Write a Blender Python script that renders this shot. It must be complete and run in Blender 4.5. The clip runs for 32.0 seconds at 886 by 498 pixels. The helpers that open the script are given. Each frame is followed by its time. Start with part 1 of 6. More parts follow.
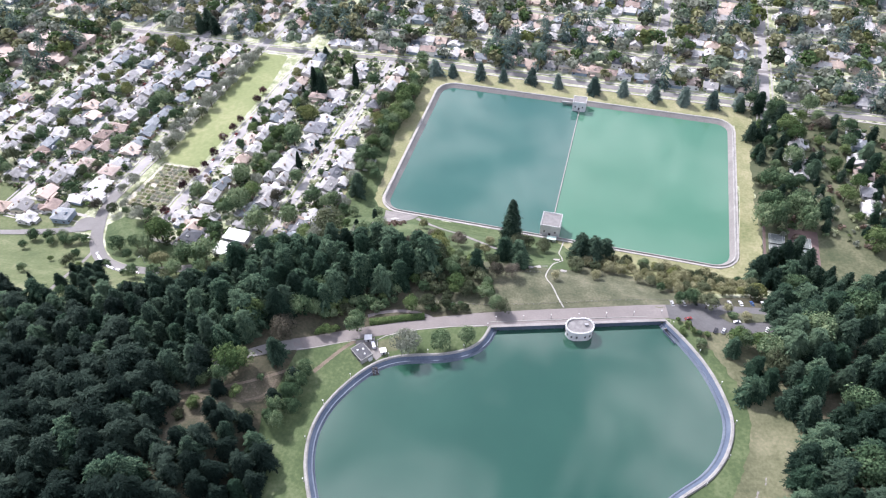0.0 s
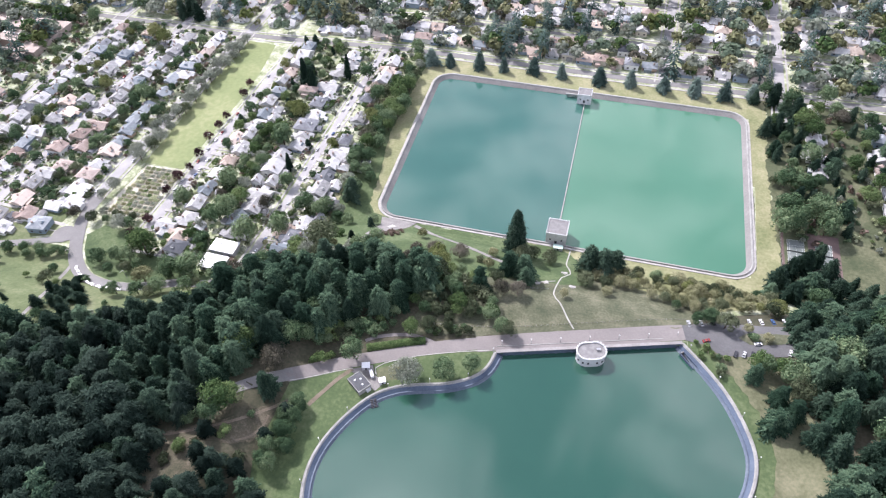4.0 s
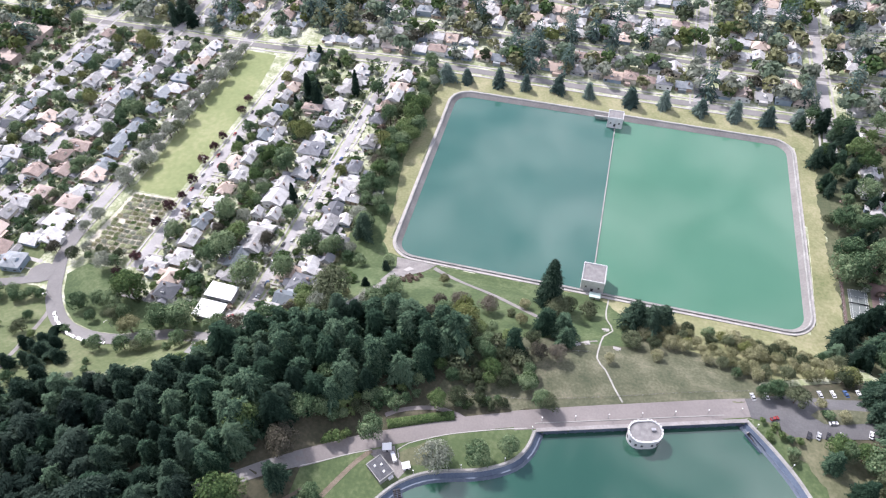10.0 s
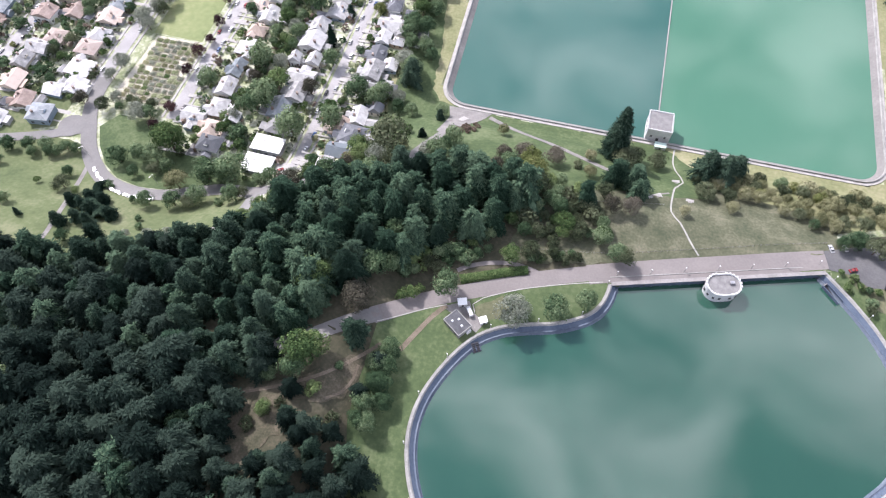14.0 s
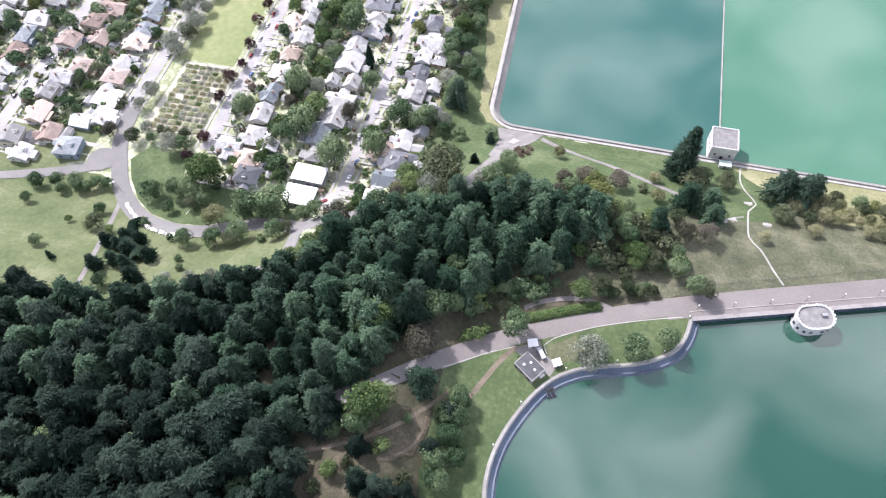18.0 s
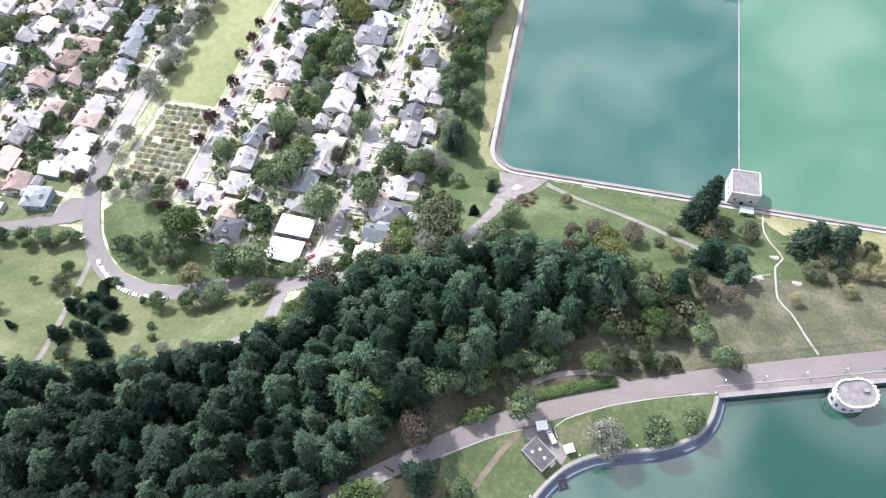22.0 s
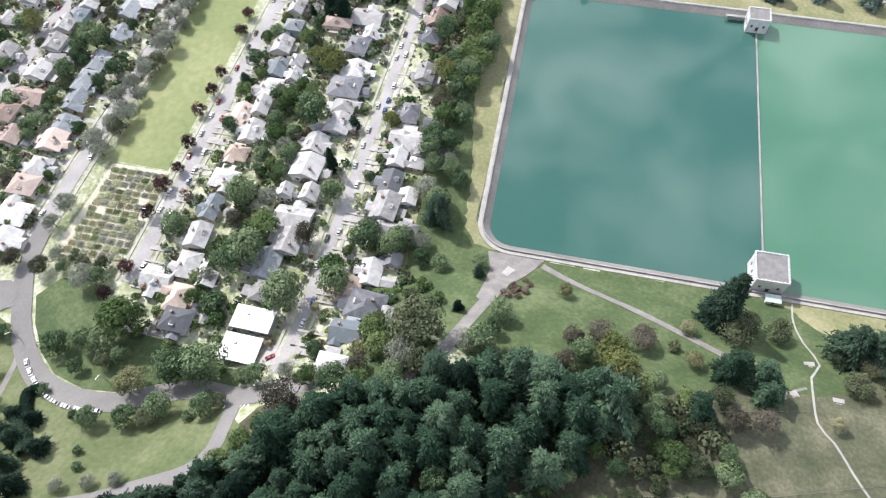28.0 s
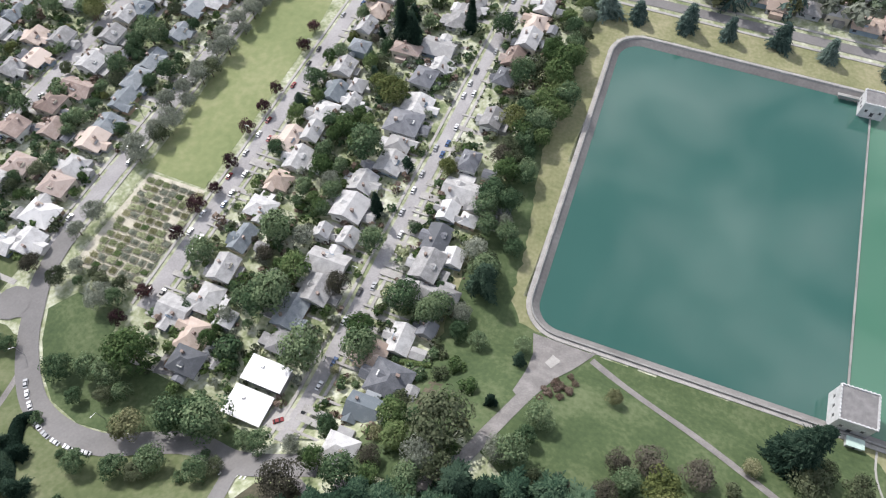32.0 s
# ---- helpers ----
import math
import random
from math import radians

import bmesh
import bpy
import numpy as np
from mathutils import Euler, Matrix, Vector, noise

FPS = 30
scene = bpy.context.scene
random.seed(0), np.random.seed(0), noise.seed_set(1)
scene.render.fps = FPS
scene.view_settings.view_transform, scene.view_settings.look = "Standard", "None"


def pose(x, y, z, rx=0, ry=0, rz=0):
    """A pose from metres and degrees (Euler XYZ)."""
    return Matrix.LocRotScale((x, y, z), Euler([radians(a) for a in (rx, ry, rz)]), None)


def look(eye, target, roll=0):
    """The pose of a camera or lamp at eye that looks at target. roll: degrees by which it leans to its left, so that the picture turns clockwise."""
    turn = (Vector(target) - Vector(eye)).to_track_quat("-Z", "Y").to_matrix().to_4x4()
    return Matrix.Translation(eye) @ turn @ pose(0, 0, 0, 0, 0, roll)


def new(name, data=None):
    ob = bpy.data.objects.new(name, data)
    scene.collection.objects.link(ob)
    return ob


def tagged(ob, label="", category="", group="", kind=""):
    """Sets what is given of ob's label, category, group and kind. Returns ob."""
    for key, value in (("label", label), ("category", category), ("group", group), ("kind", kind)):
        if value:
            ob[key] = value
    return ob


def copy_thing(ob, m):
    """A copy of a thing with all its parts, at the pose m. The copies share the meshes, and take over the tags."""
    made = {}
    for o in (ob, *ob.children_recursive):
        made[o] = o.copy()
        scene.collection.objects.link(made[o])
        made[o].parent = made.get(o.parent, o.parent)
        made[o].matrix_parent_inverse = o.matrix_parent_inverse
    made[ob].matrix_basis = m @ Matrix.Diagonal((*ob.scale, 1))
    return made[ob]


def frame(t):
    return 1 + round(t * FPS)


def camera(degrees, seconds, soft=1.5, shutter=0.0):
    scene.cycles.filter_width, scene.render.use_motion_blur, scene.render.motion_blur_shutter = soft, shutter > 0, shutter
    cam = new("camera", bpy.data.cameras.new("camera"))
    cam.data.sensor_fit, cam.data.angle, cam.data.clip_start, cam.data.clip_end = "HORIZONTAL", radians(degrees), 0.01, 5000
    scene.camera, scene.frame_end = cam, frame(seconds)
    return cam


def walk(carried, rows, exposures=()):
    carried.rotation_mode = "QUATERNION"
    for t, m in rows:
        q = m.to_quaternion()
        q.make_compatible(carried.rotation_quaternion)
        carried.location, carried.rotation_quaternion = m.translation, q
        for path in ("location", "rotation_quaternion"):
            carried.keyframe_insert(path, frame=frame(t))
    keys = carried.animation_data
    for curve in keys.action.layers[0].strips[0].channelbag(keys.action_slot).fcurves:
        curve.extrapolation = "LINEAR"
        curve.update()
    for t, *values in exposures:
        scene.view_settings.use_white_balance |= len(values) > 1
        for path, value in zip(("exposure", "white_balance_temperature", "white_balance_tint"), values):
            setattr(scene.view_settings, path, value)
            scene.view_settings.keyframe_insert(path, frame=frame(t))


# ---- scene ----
cam = camera(66.1, 32.0, soft=1.15)
PATH = [
    (0.0, (1.47, 1.14, 349.17), (-43.92, 136.75, 209.27), -2.00),
    (0.5, (-0.40, 5.69, 349.09), (-45.47, 141.29, 209.19), -2.00),
    (1.0, (-2.11, 10.14, 349.02), (-46.77, 145.75, 208.92), -2.00),
    (1.5, (-3.80, 14.70, 349.07), (-47.36, 146.89, 205.48), -2.10),
    (2.0, (-5.67, 19.68, 349.34), (-48.34, 149.21, 203.04), -2.20),
    (2.5, (-7.80, 24.71, 349.54), (-50.25, 154.20, 203.14), -2.20),
    (3.0, (-9.88, 29.86, 349.65), (-52.26, 159.47, 203.35), -2.20),
    (3.5, (-12.05, 34.75, 349.83), (-54.34, 164.39, 203.53), -2.20),
    (5.5, (-20.82, 53.53, 350.08), (-62.75, 183.38, 203.88), -2.30),
    (6.0, (-23.28, 58.40, 349.49), (-65.42, 187.88, 202.99), -2.40),
    (6.5, (-25.99, 63.50, 348.40), (-67.97, 192.81, 201.70), -2.50),
    (7.0, (-28.64, 68.52, 347.10), (-70.57, 197.64, 200.20), -2.50),
    (7.5, (-31.49, 73.53, 345.70), (-73.17, 202.51, 198.70), -2.40),
    (8.0, (-34.83, 78.35, 344.21), (-76.09, 207.36, 197.01), -2.10),
    (8.5, (-38.64, 82.90, 342.74), (-79.33, 212.07, 195.54), -1.80),
    (9.0, (-42.95, 86.84, 341.18), (-83.08, 215.86, 193.68), -1.40),
    (9.5, (-47.42, 89.62, 339.58), (-86.79, 218.56, 191.78), -1.10),
    (10.0, (-52.11, 91.39, 337.69), (-91.11, 220.12, 189.69), -0.90),
    (10.5, (-56.20, 91.70, 335.64), (-93.80, 216.35, 183.84), -0.80),
    (11.0, (-60.77, 92.34, 333.80), (-95.23, 206.25, 173.10), -0.80),
    (11.5, (-65.66, 92.84, 332.77), (-96.76, 195.64, 163.97), -0.90),
    (12.0, (-71.00, 93.36, 331.31), (-100.07, 189.57, 158.41), -1.00),
    (12.5, (-76.48, 93.07, 329.85), (-105.15, 188.98, 156.75), -0.90),
    (13.0, (-81.93, 92.57, 328.33), (-110.45, 188.31, 155.14), -0.90),
    (13.5, (-87.41, 92.03, 326.90), (-115.75, 187.51, 153.50), -1.00),
    (14.0, (-92.81, 91.63, 325.56), (-120.79, 186.59, 151.76), -1.00),
    (14.5, (-98.14, 91.90, 324.25), (-126.42, 186.47, 150.25), -1.40),
    (16.5, (-116.61, 97.54, 316.97), (-146.15, 193.19, 143.87), -2.60),
    (17.0, (-120.36, 100.21, 315.76), (-150.04, 196.03, 142.86), -2.80),
    (17.5, (-123.29, 103.74, 314.44), (-153.19, 199.60, 141.44), -3.10),
    (18.0, (-125.40, 107.59, 312.99), (-155.59, 203.68, 140.29), -3.40),
    (18.5, (-127.18, 111.73, 311.40), (-157.64, 208.06, 138.80), -3.60),
    (19.0, (-128.56, 116.06, 309.77), (-159.28, 212.93, 137.47), -3.80),
    (19.5, (-129.56, 120.53, 308.22), (-160.34, 217.59, 136.12), -3.90),
    (20.0, (-130.57, 125.23, 306.61), (-161.50, 222.45, 134.61), -4.00),
    (20.5, (-131.39, 129.99, 305.08), (-162.35, 227.32, 133.08), -4.10),
    (21.0, (-132.31, 135.12, 303.45), (-163.23, 232.66, 131.55), -4.10),
    (21.5, (-133.07, 140.27, 301.88), (-163.86, 237.74, 129.98), -4.10),
    (22.0, (-133.77, 145.41, 300.22), (-164.59, 242.98, 128.32), -4.20),
    (22.5, (-134.54, 150.71, 298.50), (-165.27, 248.31, 126.70), -4.10),
    (23.0, (-134.94, 155.75, 296.93), (-165.70, 253.44, 125.13), -4.20),
    (23.5, (-135.15, 160.93, 295.24), (-166.10, 258.57, 123.44), -4.30),
    (24.0, (-135.61, 166.28, 293.49), (-166.58, 264.02, 121.79), -4.30),
    (24.5, (-136.12, 171.58, 291.91), (-167.03, 269.44, 120.21), -4.30),
    (25.0, (-136.72, 176.66, 290.70), (-167.69, 274.40, 119.00), -4.40),
    (25.5, (-137.38, 181.74, 289.35), (-168.23, 279.40, 117.55), -4.40),
    (27.5, (-140.03, 201.57, 281.80), (-170.70, 300.02, 110.50), -4.30),
    (28.0, (-141.15, 206.76, 280.46), (-171.56, 305.08, 108.96), -4.20),
    (28.5, (-142.57, 211.93, 278.97), (-172.48, 310.29, 107.37), -4.00),
    (29.0, (-143.78, 216.91, 277.49), (-173.37, 315.26, 105.99), -3.90),
    (29.5, (-144.93, 221.76, 275.96), (-174.33, 320.16, 104.36), -3.80),
    (30.0, (-146.19, 226.69, 274.31), (-176.64, 325.10, 102.91), -3.50),
    (30.5, (-147.77, 232.01, 272.75), (-181.77, 329.39, 101.35), -3.30),
    (31.0, (-149.90, 237.90, 271.33), (-186.74, 334.65, 100.23), -2.90),
    (31.5, (-152.14, 243.82, 270.21), (-190.80, 339.31, 98.81), -2.70),
    (32.0, (-154.47, 249.67, 269.49), (-197.31, 343.10, 97.89), -2.60),
]
walk(cam, [(t, look(eye, target, roll)) for t, eye, target, roll in PATH],
     [(0.0, 0.5, 5950, 22), (6.0, 0.46, 5950, 22), (11.0, 0.4, 6000, 22), (14.0, 0.44, 6000, 22), (20.0, 0.6, 6000, 21), (25.0, 0.52, 6100, 18), (28.0, 0.3, 6150, 15), (30.0, 0.17, 6150, 15), (32.0, -0.12, 6150, 15)])

# ---- light ----
CLOUD = 20.0
world = bpy.data.worlds.new("world")
scene.world = world
world.use_nodes = True
wn = world.node_tree
sky = wn.nodes.new("ShaderNodeTexSky")
sky.sky_type = "NISHITA"
sky.sun_disc = False
SUN_TO = Vector((-0.62, 0.42, 0.78)).normalized()
sky.sun_elevation = math.asin(SUN_TO.z)
sky.sun_rotation = math.atan2(SUN_TO.x, SUN_TO.y)
sky.air_density, sky.dust_density, sky.ozone_density = 1.0, 1.0, 1.0
wn.nodes["Background"].inputs["Strength"].default_value = 0.115
# broken bright cloud on a level sheet over the whole sky
wco = wn.nodes.new("ShaderNodeTexCoord")
wsep = wn.nodes.new("ShaderNodeSeparateXYZ")
wn.links.new(wco.outputs["Generated"], wsep.inputs[0])
wup = wn.nodes.new("ShaderNodeMath")
wup.operation = "MAXIMUM"
wup.inputs[1].default_value = 0.06
wn.links.new(wsep.outputs["Z"], wup.inputs[0])
wdiv = wn.nodes.new("ShaderNodeVectorMath")
wdiv.operation = "DIVIDE"
wcomb = wn.nodes.new("ShaderNodeCombineXYZ")
for k in "XYZ":
    wn.links.new(wup.outputs[0], wcomb.inputs[k])
wn.links.new(wco.outputs["Generated"], wdiv.inputs[0])
wn.links.new(wcomb.outputs[0], wdiv.inputs[1])
wnoise = wn.nodes.new("ShaderNodeTexNoise")
wnoise.inputs["Scale"].default_value, wnoise.inputs["Detail"].default_value, wnoise.inputs["Roughness"].default_value = 4.6, 6.0, 0.52
wnoise.inputs["Distortion"].default_value = 0.5
wn.links.new(wdiv.outputs[0], wnoise.inputs["Vector"])
wramp = wn.nodes.new("ShaderNodeValToRGB")
wramp.color_ramp.elements[0].position, wramp.color_ramp.elements[1].position = 0.42, 0.71
wn.links.new(wnoise.outputs[0], wramp.inputs[0])
wmix = wn.nodes.new("ShaderNodeMix")
wmix.data_type = "RGBA"
wn.links.new(wramp.outputs[0], wmix.inputs["Factor"])
wn.links.new(sky.outputs[0], wmix.inputs["A"])
wmix.inputs["B"].default_value = (CLOUD, CLOUD * 0.99, CLOUD * 0.96, 1)
wn.links.new(wmix.outputs["Result"], wn.nodes["Background"].inputs["Color"])
sun_data = bpy.data.lights.new("sun", "SUN")
sun_data.energy, sun_data.angle, sun_data.color = 4.7, radians(0.6), (1.0, 0.95, 0.86)
sun = new("sun", sun_data)
sun.matrix_world = look((0, 0, 900), Vector((0, 0, 900)) - SUN_TO * 10)


# ---- materials ----
def mat(name, cols, scale=1.0, rough=0.8, bump=0.0, metal=0.0, rnd=0.0, island=0.0, fine=8.0, spec=0.3):
    """A surface whose colour wanders between cols by two scales of noise; rnd and island shift its value from piece to piece."""
    m = bpy.data.materials.new(name)
    m.use_nodes = True
    t = m.node_tree
    b = t.nodes["Principled BSDF"]
    b.inputs["Roughness"].default_value = rough
    b.inputs["Metallic"].default_value = metal
    b.inputs["Specular IOR Level"].default_value = spec
    co = t.nodes.new("ShaderNodeTexCoord")
    n1 = t.nodes.new("ShaderNodeTexNoise")
    n1.inputs["Scale"].default_value, n1.inputs["Detail"].default_value = scale, 4.0
    n2 = t.nodes.new("ShaderNodeTexNoise")
    n2.inputs["Scale"].default_value, n2.inputs["Detail"].default_value = scale * fine, 3.0
    geo = t.nodes.new("ShaderNodeNewGeometry")
    info = t.nodes.new("ShaderNodeObjectInfo")
    t.links.new(geo.outputs["Position"], n1.inputs["Vector"])
    t.links.new(geo.outputs["Position"], n2.inputs["Vector"])
    add = t.nodes.new("ShaderNodeMath")
    add.operation = "MULTIPLY_ADD"
    add.inputs[1].default_value, add.inputs[2].default_value = 0.45, 0.0
    t.links.new(n2.outputs[0], add.inputs[0])
    mix = t.nodes.new("ShaderNodeMath")
    mix.operation = "MULTIPLY_ADD"
    mix.inputs[1].default_value = 0.75
    t.links.new(n1.outputs[0], mix.inputs[0])
    t.links.new(add.outputs[0], mix.inputs[2])
    last = mix
    for amount, source in ((rnd, info.outputs["Random"]), (island, geo.outputs["Random Per Island"])):
        if amount:
            k = t.nodes.new("ShaderNodeMath")
            k.operation = "MULTIPLY_ADD"
            k.inputs[1].default_value = amount
            t.links.new(source, k.inputs[0])
            s = t.nodes.new("ShaderNodeMath")
            s.operation = "SUBTRACT"
            s.inputs[1].default_value = amount / 2
            t.links.new(last.outputs[0], k.inputs[2])
            t.links.new(k.outputs[0], s.inputs[0])
            last = s
    ramp = t.nodes.new("ShaderNodeValToRGB")
    while len(ramp.color_ramp.elements) < len(cols):
        ramp.color_ramp.elements.new(0.5)
    for i, c in enumerate(cols):
        e = ramp.color_ramp.elements[i]
        e.position = 0.38 + 0.44 * i / max(1, len(cols) - 1)
        e.color = (*c, 1)
    t.links.new(last.outputs[0], ramp.inputs[0])
    t.links.new(ramp.outputs[0], b.inputs["Base Color"])
    if bump:
        bp = t.nodes.new("ShaderNodeBump")
        bp.inputs["Strength"].default_value, bp.inputs["Distance"].default_value = bump, 0.2
        t.links.new(n2.outputs[0], bp.inputs["Height"])
        t.links.new(bp.outputs[0], b.inputs["Normal"])
    return m


def leaf(name, cols, rnd=0.4, island=0.36, glow=0.22):
    m = mat(name, cols, 0.05, 0.85, 0, rnd=rnd, island=island, fine=20, spec=0.08)
    t = m.node_tree
    b = t.nodes["Principled BSDF"]
    tr = t.nodes.new("ShaderNodeBsdfTranslucent")
    mx = t.nodes.new("ShaderNodeMixShader")
    mx.inputs[0].default_value = glow
    out = t.nodes["Material Output"]
    src = b.inputs["Base Color"].links[0].from_socket
    t.links.new(src, tr.inputs["Color"])
    t.links.new(b.outputs[0], mx.inputs[1])
    t.links.new(tr.outputs[0], mx.inputs[2])
    t.links.new(mx.outputs[0], out.inputs["Surface"])
    return m


M_LAWN = mat("lawn_grass", [(0.0449, 0.0715, 0.0295), (0.0742, 0.1068, 0.0447), (0.1367, 0.1655, 0.0834)], 0.06, 0.9, 0.5, fine=9)
M_PARK = mat("park_grass", [(0.0731, 0.0989, 0.0413), (0.1118, 0.1376, 0.0619), (0.1806, 0.1935, 0.1075)], 0.05, 0.9, 0.4, fine=9)
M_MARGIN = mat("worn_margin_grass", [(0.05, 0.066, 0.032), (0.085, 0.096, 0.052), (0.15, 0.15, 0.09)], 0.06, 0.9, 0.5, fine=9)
M_DRY = mat("dry_grass", [(0.056, 0.067, 0.038), (0.097, 0.103, 0.063), (0.165, 0.16, 0.108)], 0.09, 0.9, 0.5, fine=8)
M_VERGE = mat("dry_verge_grass", [(0.0709, 0.0807, 0.0421), (0.1251, 0.1298, 0.0742), (0.196, 0.1886, 0.118)], 0.07, 0.9, 0.4, fine=9)
M_BANK = mat("basin_bank_grass", [(0.14, 0.16, 0.07), (0.225, 0.228, 0.12), (0.33, 0.31, 0.19)], 0.045, 0.9, 0.3, fine=12)
M_FIELD = mat("mown_field_grass", [(0.1578, 0.1979, 0.0823), (0.2088, 0.2405, 0.1079), (0.2851, 0.2968, 0.1555)], 0.022, 0.9, 0.2, fine=12)
M_DIRT = mat("bare_dirt", [(0.0468, 0.0499, 0.0291), (0.0884, 0.0801, 0.0541), (0.1612, 0.1373, 0.0998)], 0.13, 0.95, 0.5)
M_ASPHALT = mat("asphalt", [(0.165, 0.16, 0.155), (0.196, 0.19, 0.184), (0.228, 0.221, 0.213)], 0.06, 0.9, 0.1, fine=16)
M_DAMROAD = mat("brownish_asphalt", [(0.168, 0.152, 0.145), (0.2, 0.182, 0.173), (0.232, 0.212, 0.2)], 0.06, 0.9, 0.1, fine=16)
M_CARPARK = mat("dark_asphalt", [(0.092, 0.091, 0.093), (0.118, 0.117, 0.119), (0.148, 0.147, 0.147)], 0.08, 0.85, 0.1, fine=14)
M_STREET = mat("worn_street_asphalt", [(0.253, 0.2442, 0.242), (0.3135, 0.3036, 0.3003), (0.385, 0.374, 0.3685)], 0.07, 0.75, 0.1, fine=16, spec=0.4)
M_CONCRETE = mat("concrete", [(0.20, 0.197, 0.185), (0.28, 0.275, 0.26), (0.37, 0.362, 0.34)], 0.15, 0.85, 0.15)
M_COPING = mat("pinkish_worn_concrete", [(0.19, 0.178, 0.172), (0.25, 0.236, 0.228), (0.32, 0.304, 0.294)], 0.12, 0.85, 0.15)
M_WALK = mat("pale_concrete", [(0.28, 0.27, 0.252), (0.37, 0.357, 0.335), (0.46, 0.442, 0.415)], 0.2, 0.85, 0.1)
M_PATH = mat("path_gravel", [(0.165, 0.155, 0.148), (0.22, 0.208, 0.198), (0.285, 0.27, 0.256)], 0.2, 0.9, 0.1)
M_LINER = mat("basin_liner_slabs", [(0.06, 0.08, 0.116), (0.084, 0.109, 0.152), (0.118, 0.146, 0.19)], 0.08, 0.75, 0.1, fine=12)
M_LINER2 = mat("water_stained_slabs", [(0.15, 0.142, 0.135), (0.20, 0.19, 0.18), (0.26, 0.25, 0.235)], 0.06, 0.75, 0.1, fine=12)
M_LINER3 = mat("streaked_slate_slabs", [(0.08, 0.10, 0.137), (0.112, 0.137, 0.175), (0.172, 0.195, 0.226)], 0.06, 0.75, 0.1, fine=12)
M_WHITE = mat("white_painted_concrete", [(0.46, 0.46, 0.455), (0.58, 0.58, 0.575), (0.68, 0.68, 0.675)], 0.3, 0.7, 0.1)
M_ROOFGREY = mat("grey_gravel_roof", [(0.15, 0.146, 0.146), (0.21, 0.204, 0.2), (0.27, 0.264, 0.258)], 0.4, 0.9, 0.2)
M_ROOFDARK = mat("dark_roof_felt", [(0.06, 0.062, 0.068), (0.085, 0.088, 0.095), (0.12, 0.122, 0.13)], 0.4, 0.85, 0.2)
M_DARK = mat("dark_opening", [(0.03, 0.03, 0.035), (0.05, 0.05, 0.055)], 1.0, 0.4)
M_METAL = mat("galvanised_metal", [(0.35, 0.35, 0.36), (0.5, 0.5, 0.51)], 1.0, 0.45, metal=0.8)
M_LINE = mat("white_line_paint", [(0.6, 0.6, 0.58), (0.75, 0.75, 0.73)], 1.0, 0.7)
M_BARK = mat("bark", [(0.07, 0.055, 0.04), (0.13, 0.10, 0.075)], 1.5, 0.95, 0.4)
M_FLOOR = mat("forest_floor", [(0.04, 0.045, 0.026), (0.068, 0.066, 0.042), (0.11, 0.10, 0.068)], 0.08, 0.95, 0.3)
M_YARD = mat("yard_ground", [(0.1374, 0.1818, 0.0827), (0.2404, 0.2708, 0.1476), (0.4237, 0.4387, 0.3189), (0.6069, 0.6229, 0.5103)], 0.10, 0.9, 0.2, fine=5)
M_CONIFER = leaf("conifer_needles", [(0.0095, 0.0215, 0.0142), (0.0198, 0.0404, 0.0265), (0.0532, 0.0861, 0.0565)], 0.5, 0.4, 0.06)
# about 1.6 times the fir needles, brighter light put into the colour
M_LITHEMLOCK = leaf("lit_hemlock_needles", [(0.0158, 0.035, 0.0212), (0.0327, 0.0651, 0.0398), (0.0849, 0.1326, 0.0798)], 0.5, 0.4, 0.06)
# conifer needles at roughly 0.6 brightness, shade put into the colour
M_SHADENEEDLE = leaf("shade_darkened_needles", [(0.0059, 0.0128, 0.0098), (0.0116, 0.0232, 0.0171), (0.0317, 0.05, 0.0366)], 0.5, 0.4, 0.03)
M_LEAF = leaf("broad_leaves", [(0.0418, 0.0772, 0.0391), (0.0895, 0.1428, 0.0724), (0.1918, 0.2511, 0.1356)], glow=0.22)
M_BRIGHT = leaf("bright_green_leaves", [(0.0484, 0.0871, 0.0329), (0.091, 0.1433, 0.0532), (0.1694, 0.2207, 0.092)], glow=0.25)
M_YELLOW = leaf("yellowing_leaves", [(0.085, 0.108, 0.037), (0.148, 0.17, 0.06), (0.235, 0.245, 0.11)])
M_OLIVE = leaf("olive_dry_leaves", [(0.04, 0.055, 0.03), (0.08, 0.1, 0.055), (0.15, 0.17, 0.1)])
M_PURPLE = leaf("purple_plum_leaves", [(0.035, 0.02, 0.022), (0.07, 0.038, 0.042), (0.11, 0.065, 0.06)])
M_RUST = leaf("rust_brown_leaves", [(0.05, 0.051, 0.036), (0.085, 0.08, 0.06), (0.14, 0.128, 0.1)])
M_BLUECEDAR = leaf("blue_cedar_needles", [(0.05, 0.0825, 0.07), (0.0938, 0.14, 0.1175), (0.175, 0.2313, 0.1938)], 0.5, 0.4, 0.1)
# leaf colour for far trees, paled and greyed to paint in distance haze
M_HAZELEAF = leaf("haze_greyed_leaves", [(0.1071, 0.15, 0.1026), (0.1827, 0.234, 0.1566), (0.315, 0.36, 0.243)], glow=0.3)
M_SILVER = leaf("silver_grey_leaves", [(0.1608, 0.1822, 0.1412), (0.2583, 0.2826, 0.2241), (0.38, 0.4043, 0.3265)], rnd=0.12, glow=0.4)
M_PALE = leaf("pale_olive_leaves", [(0.13, 0.138, 0.07), (0.23, 0.235, 0.125), (0.37, 0.36, 0.22)])
M_CROP = leaf("garden_crop_leaves", [(0.17, 0.205, 0.10), (0.29, 0.33, 0.18), (0.46, 0.48, 0.31)])
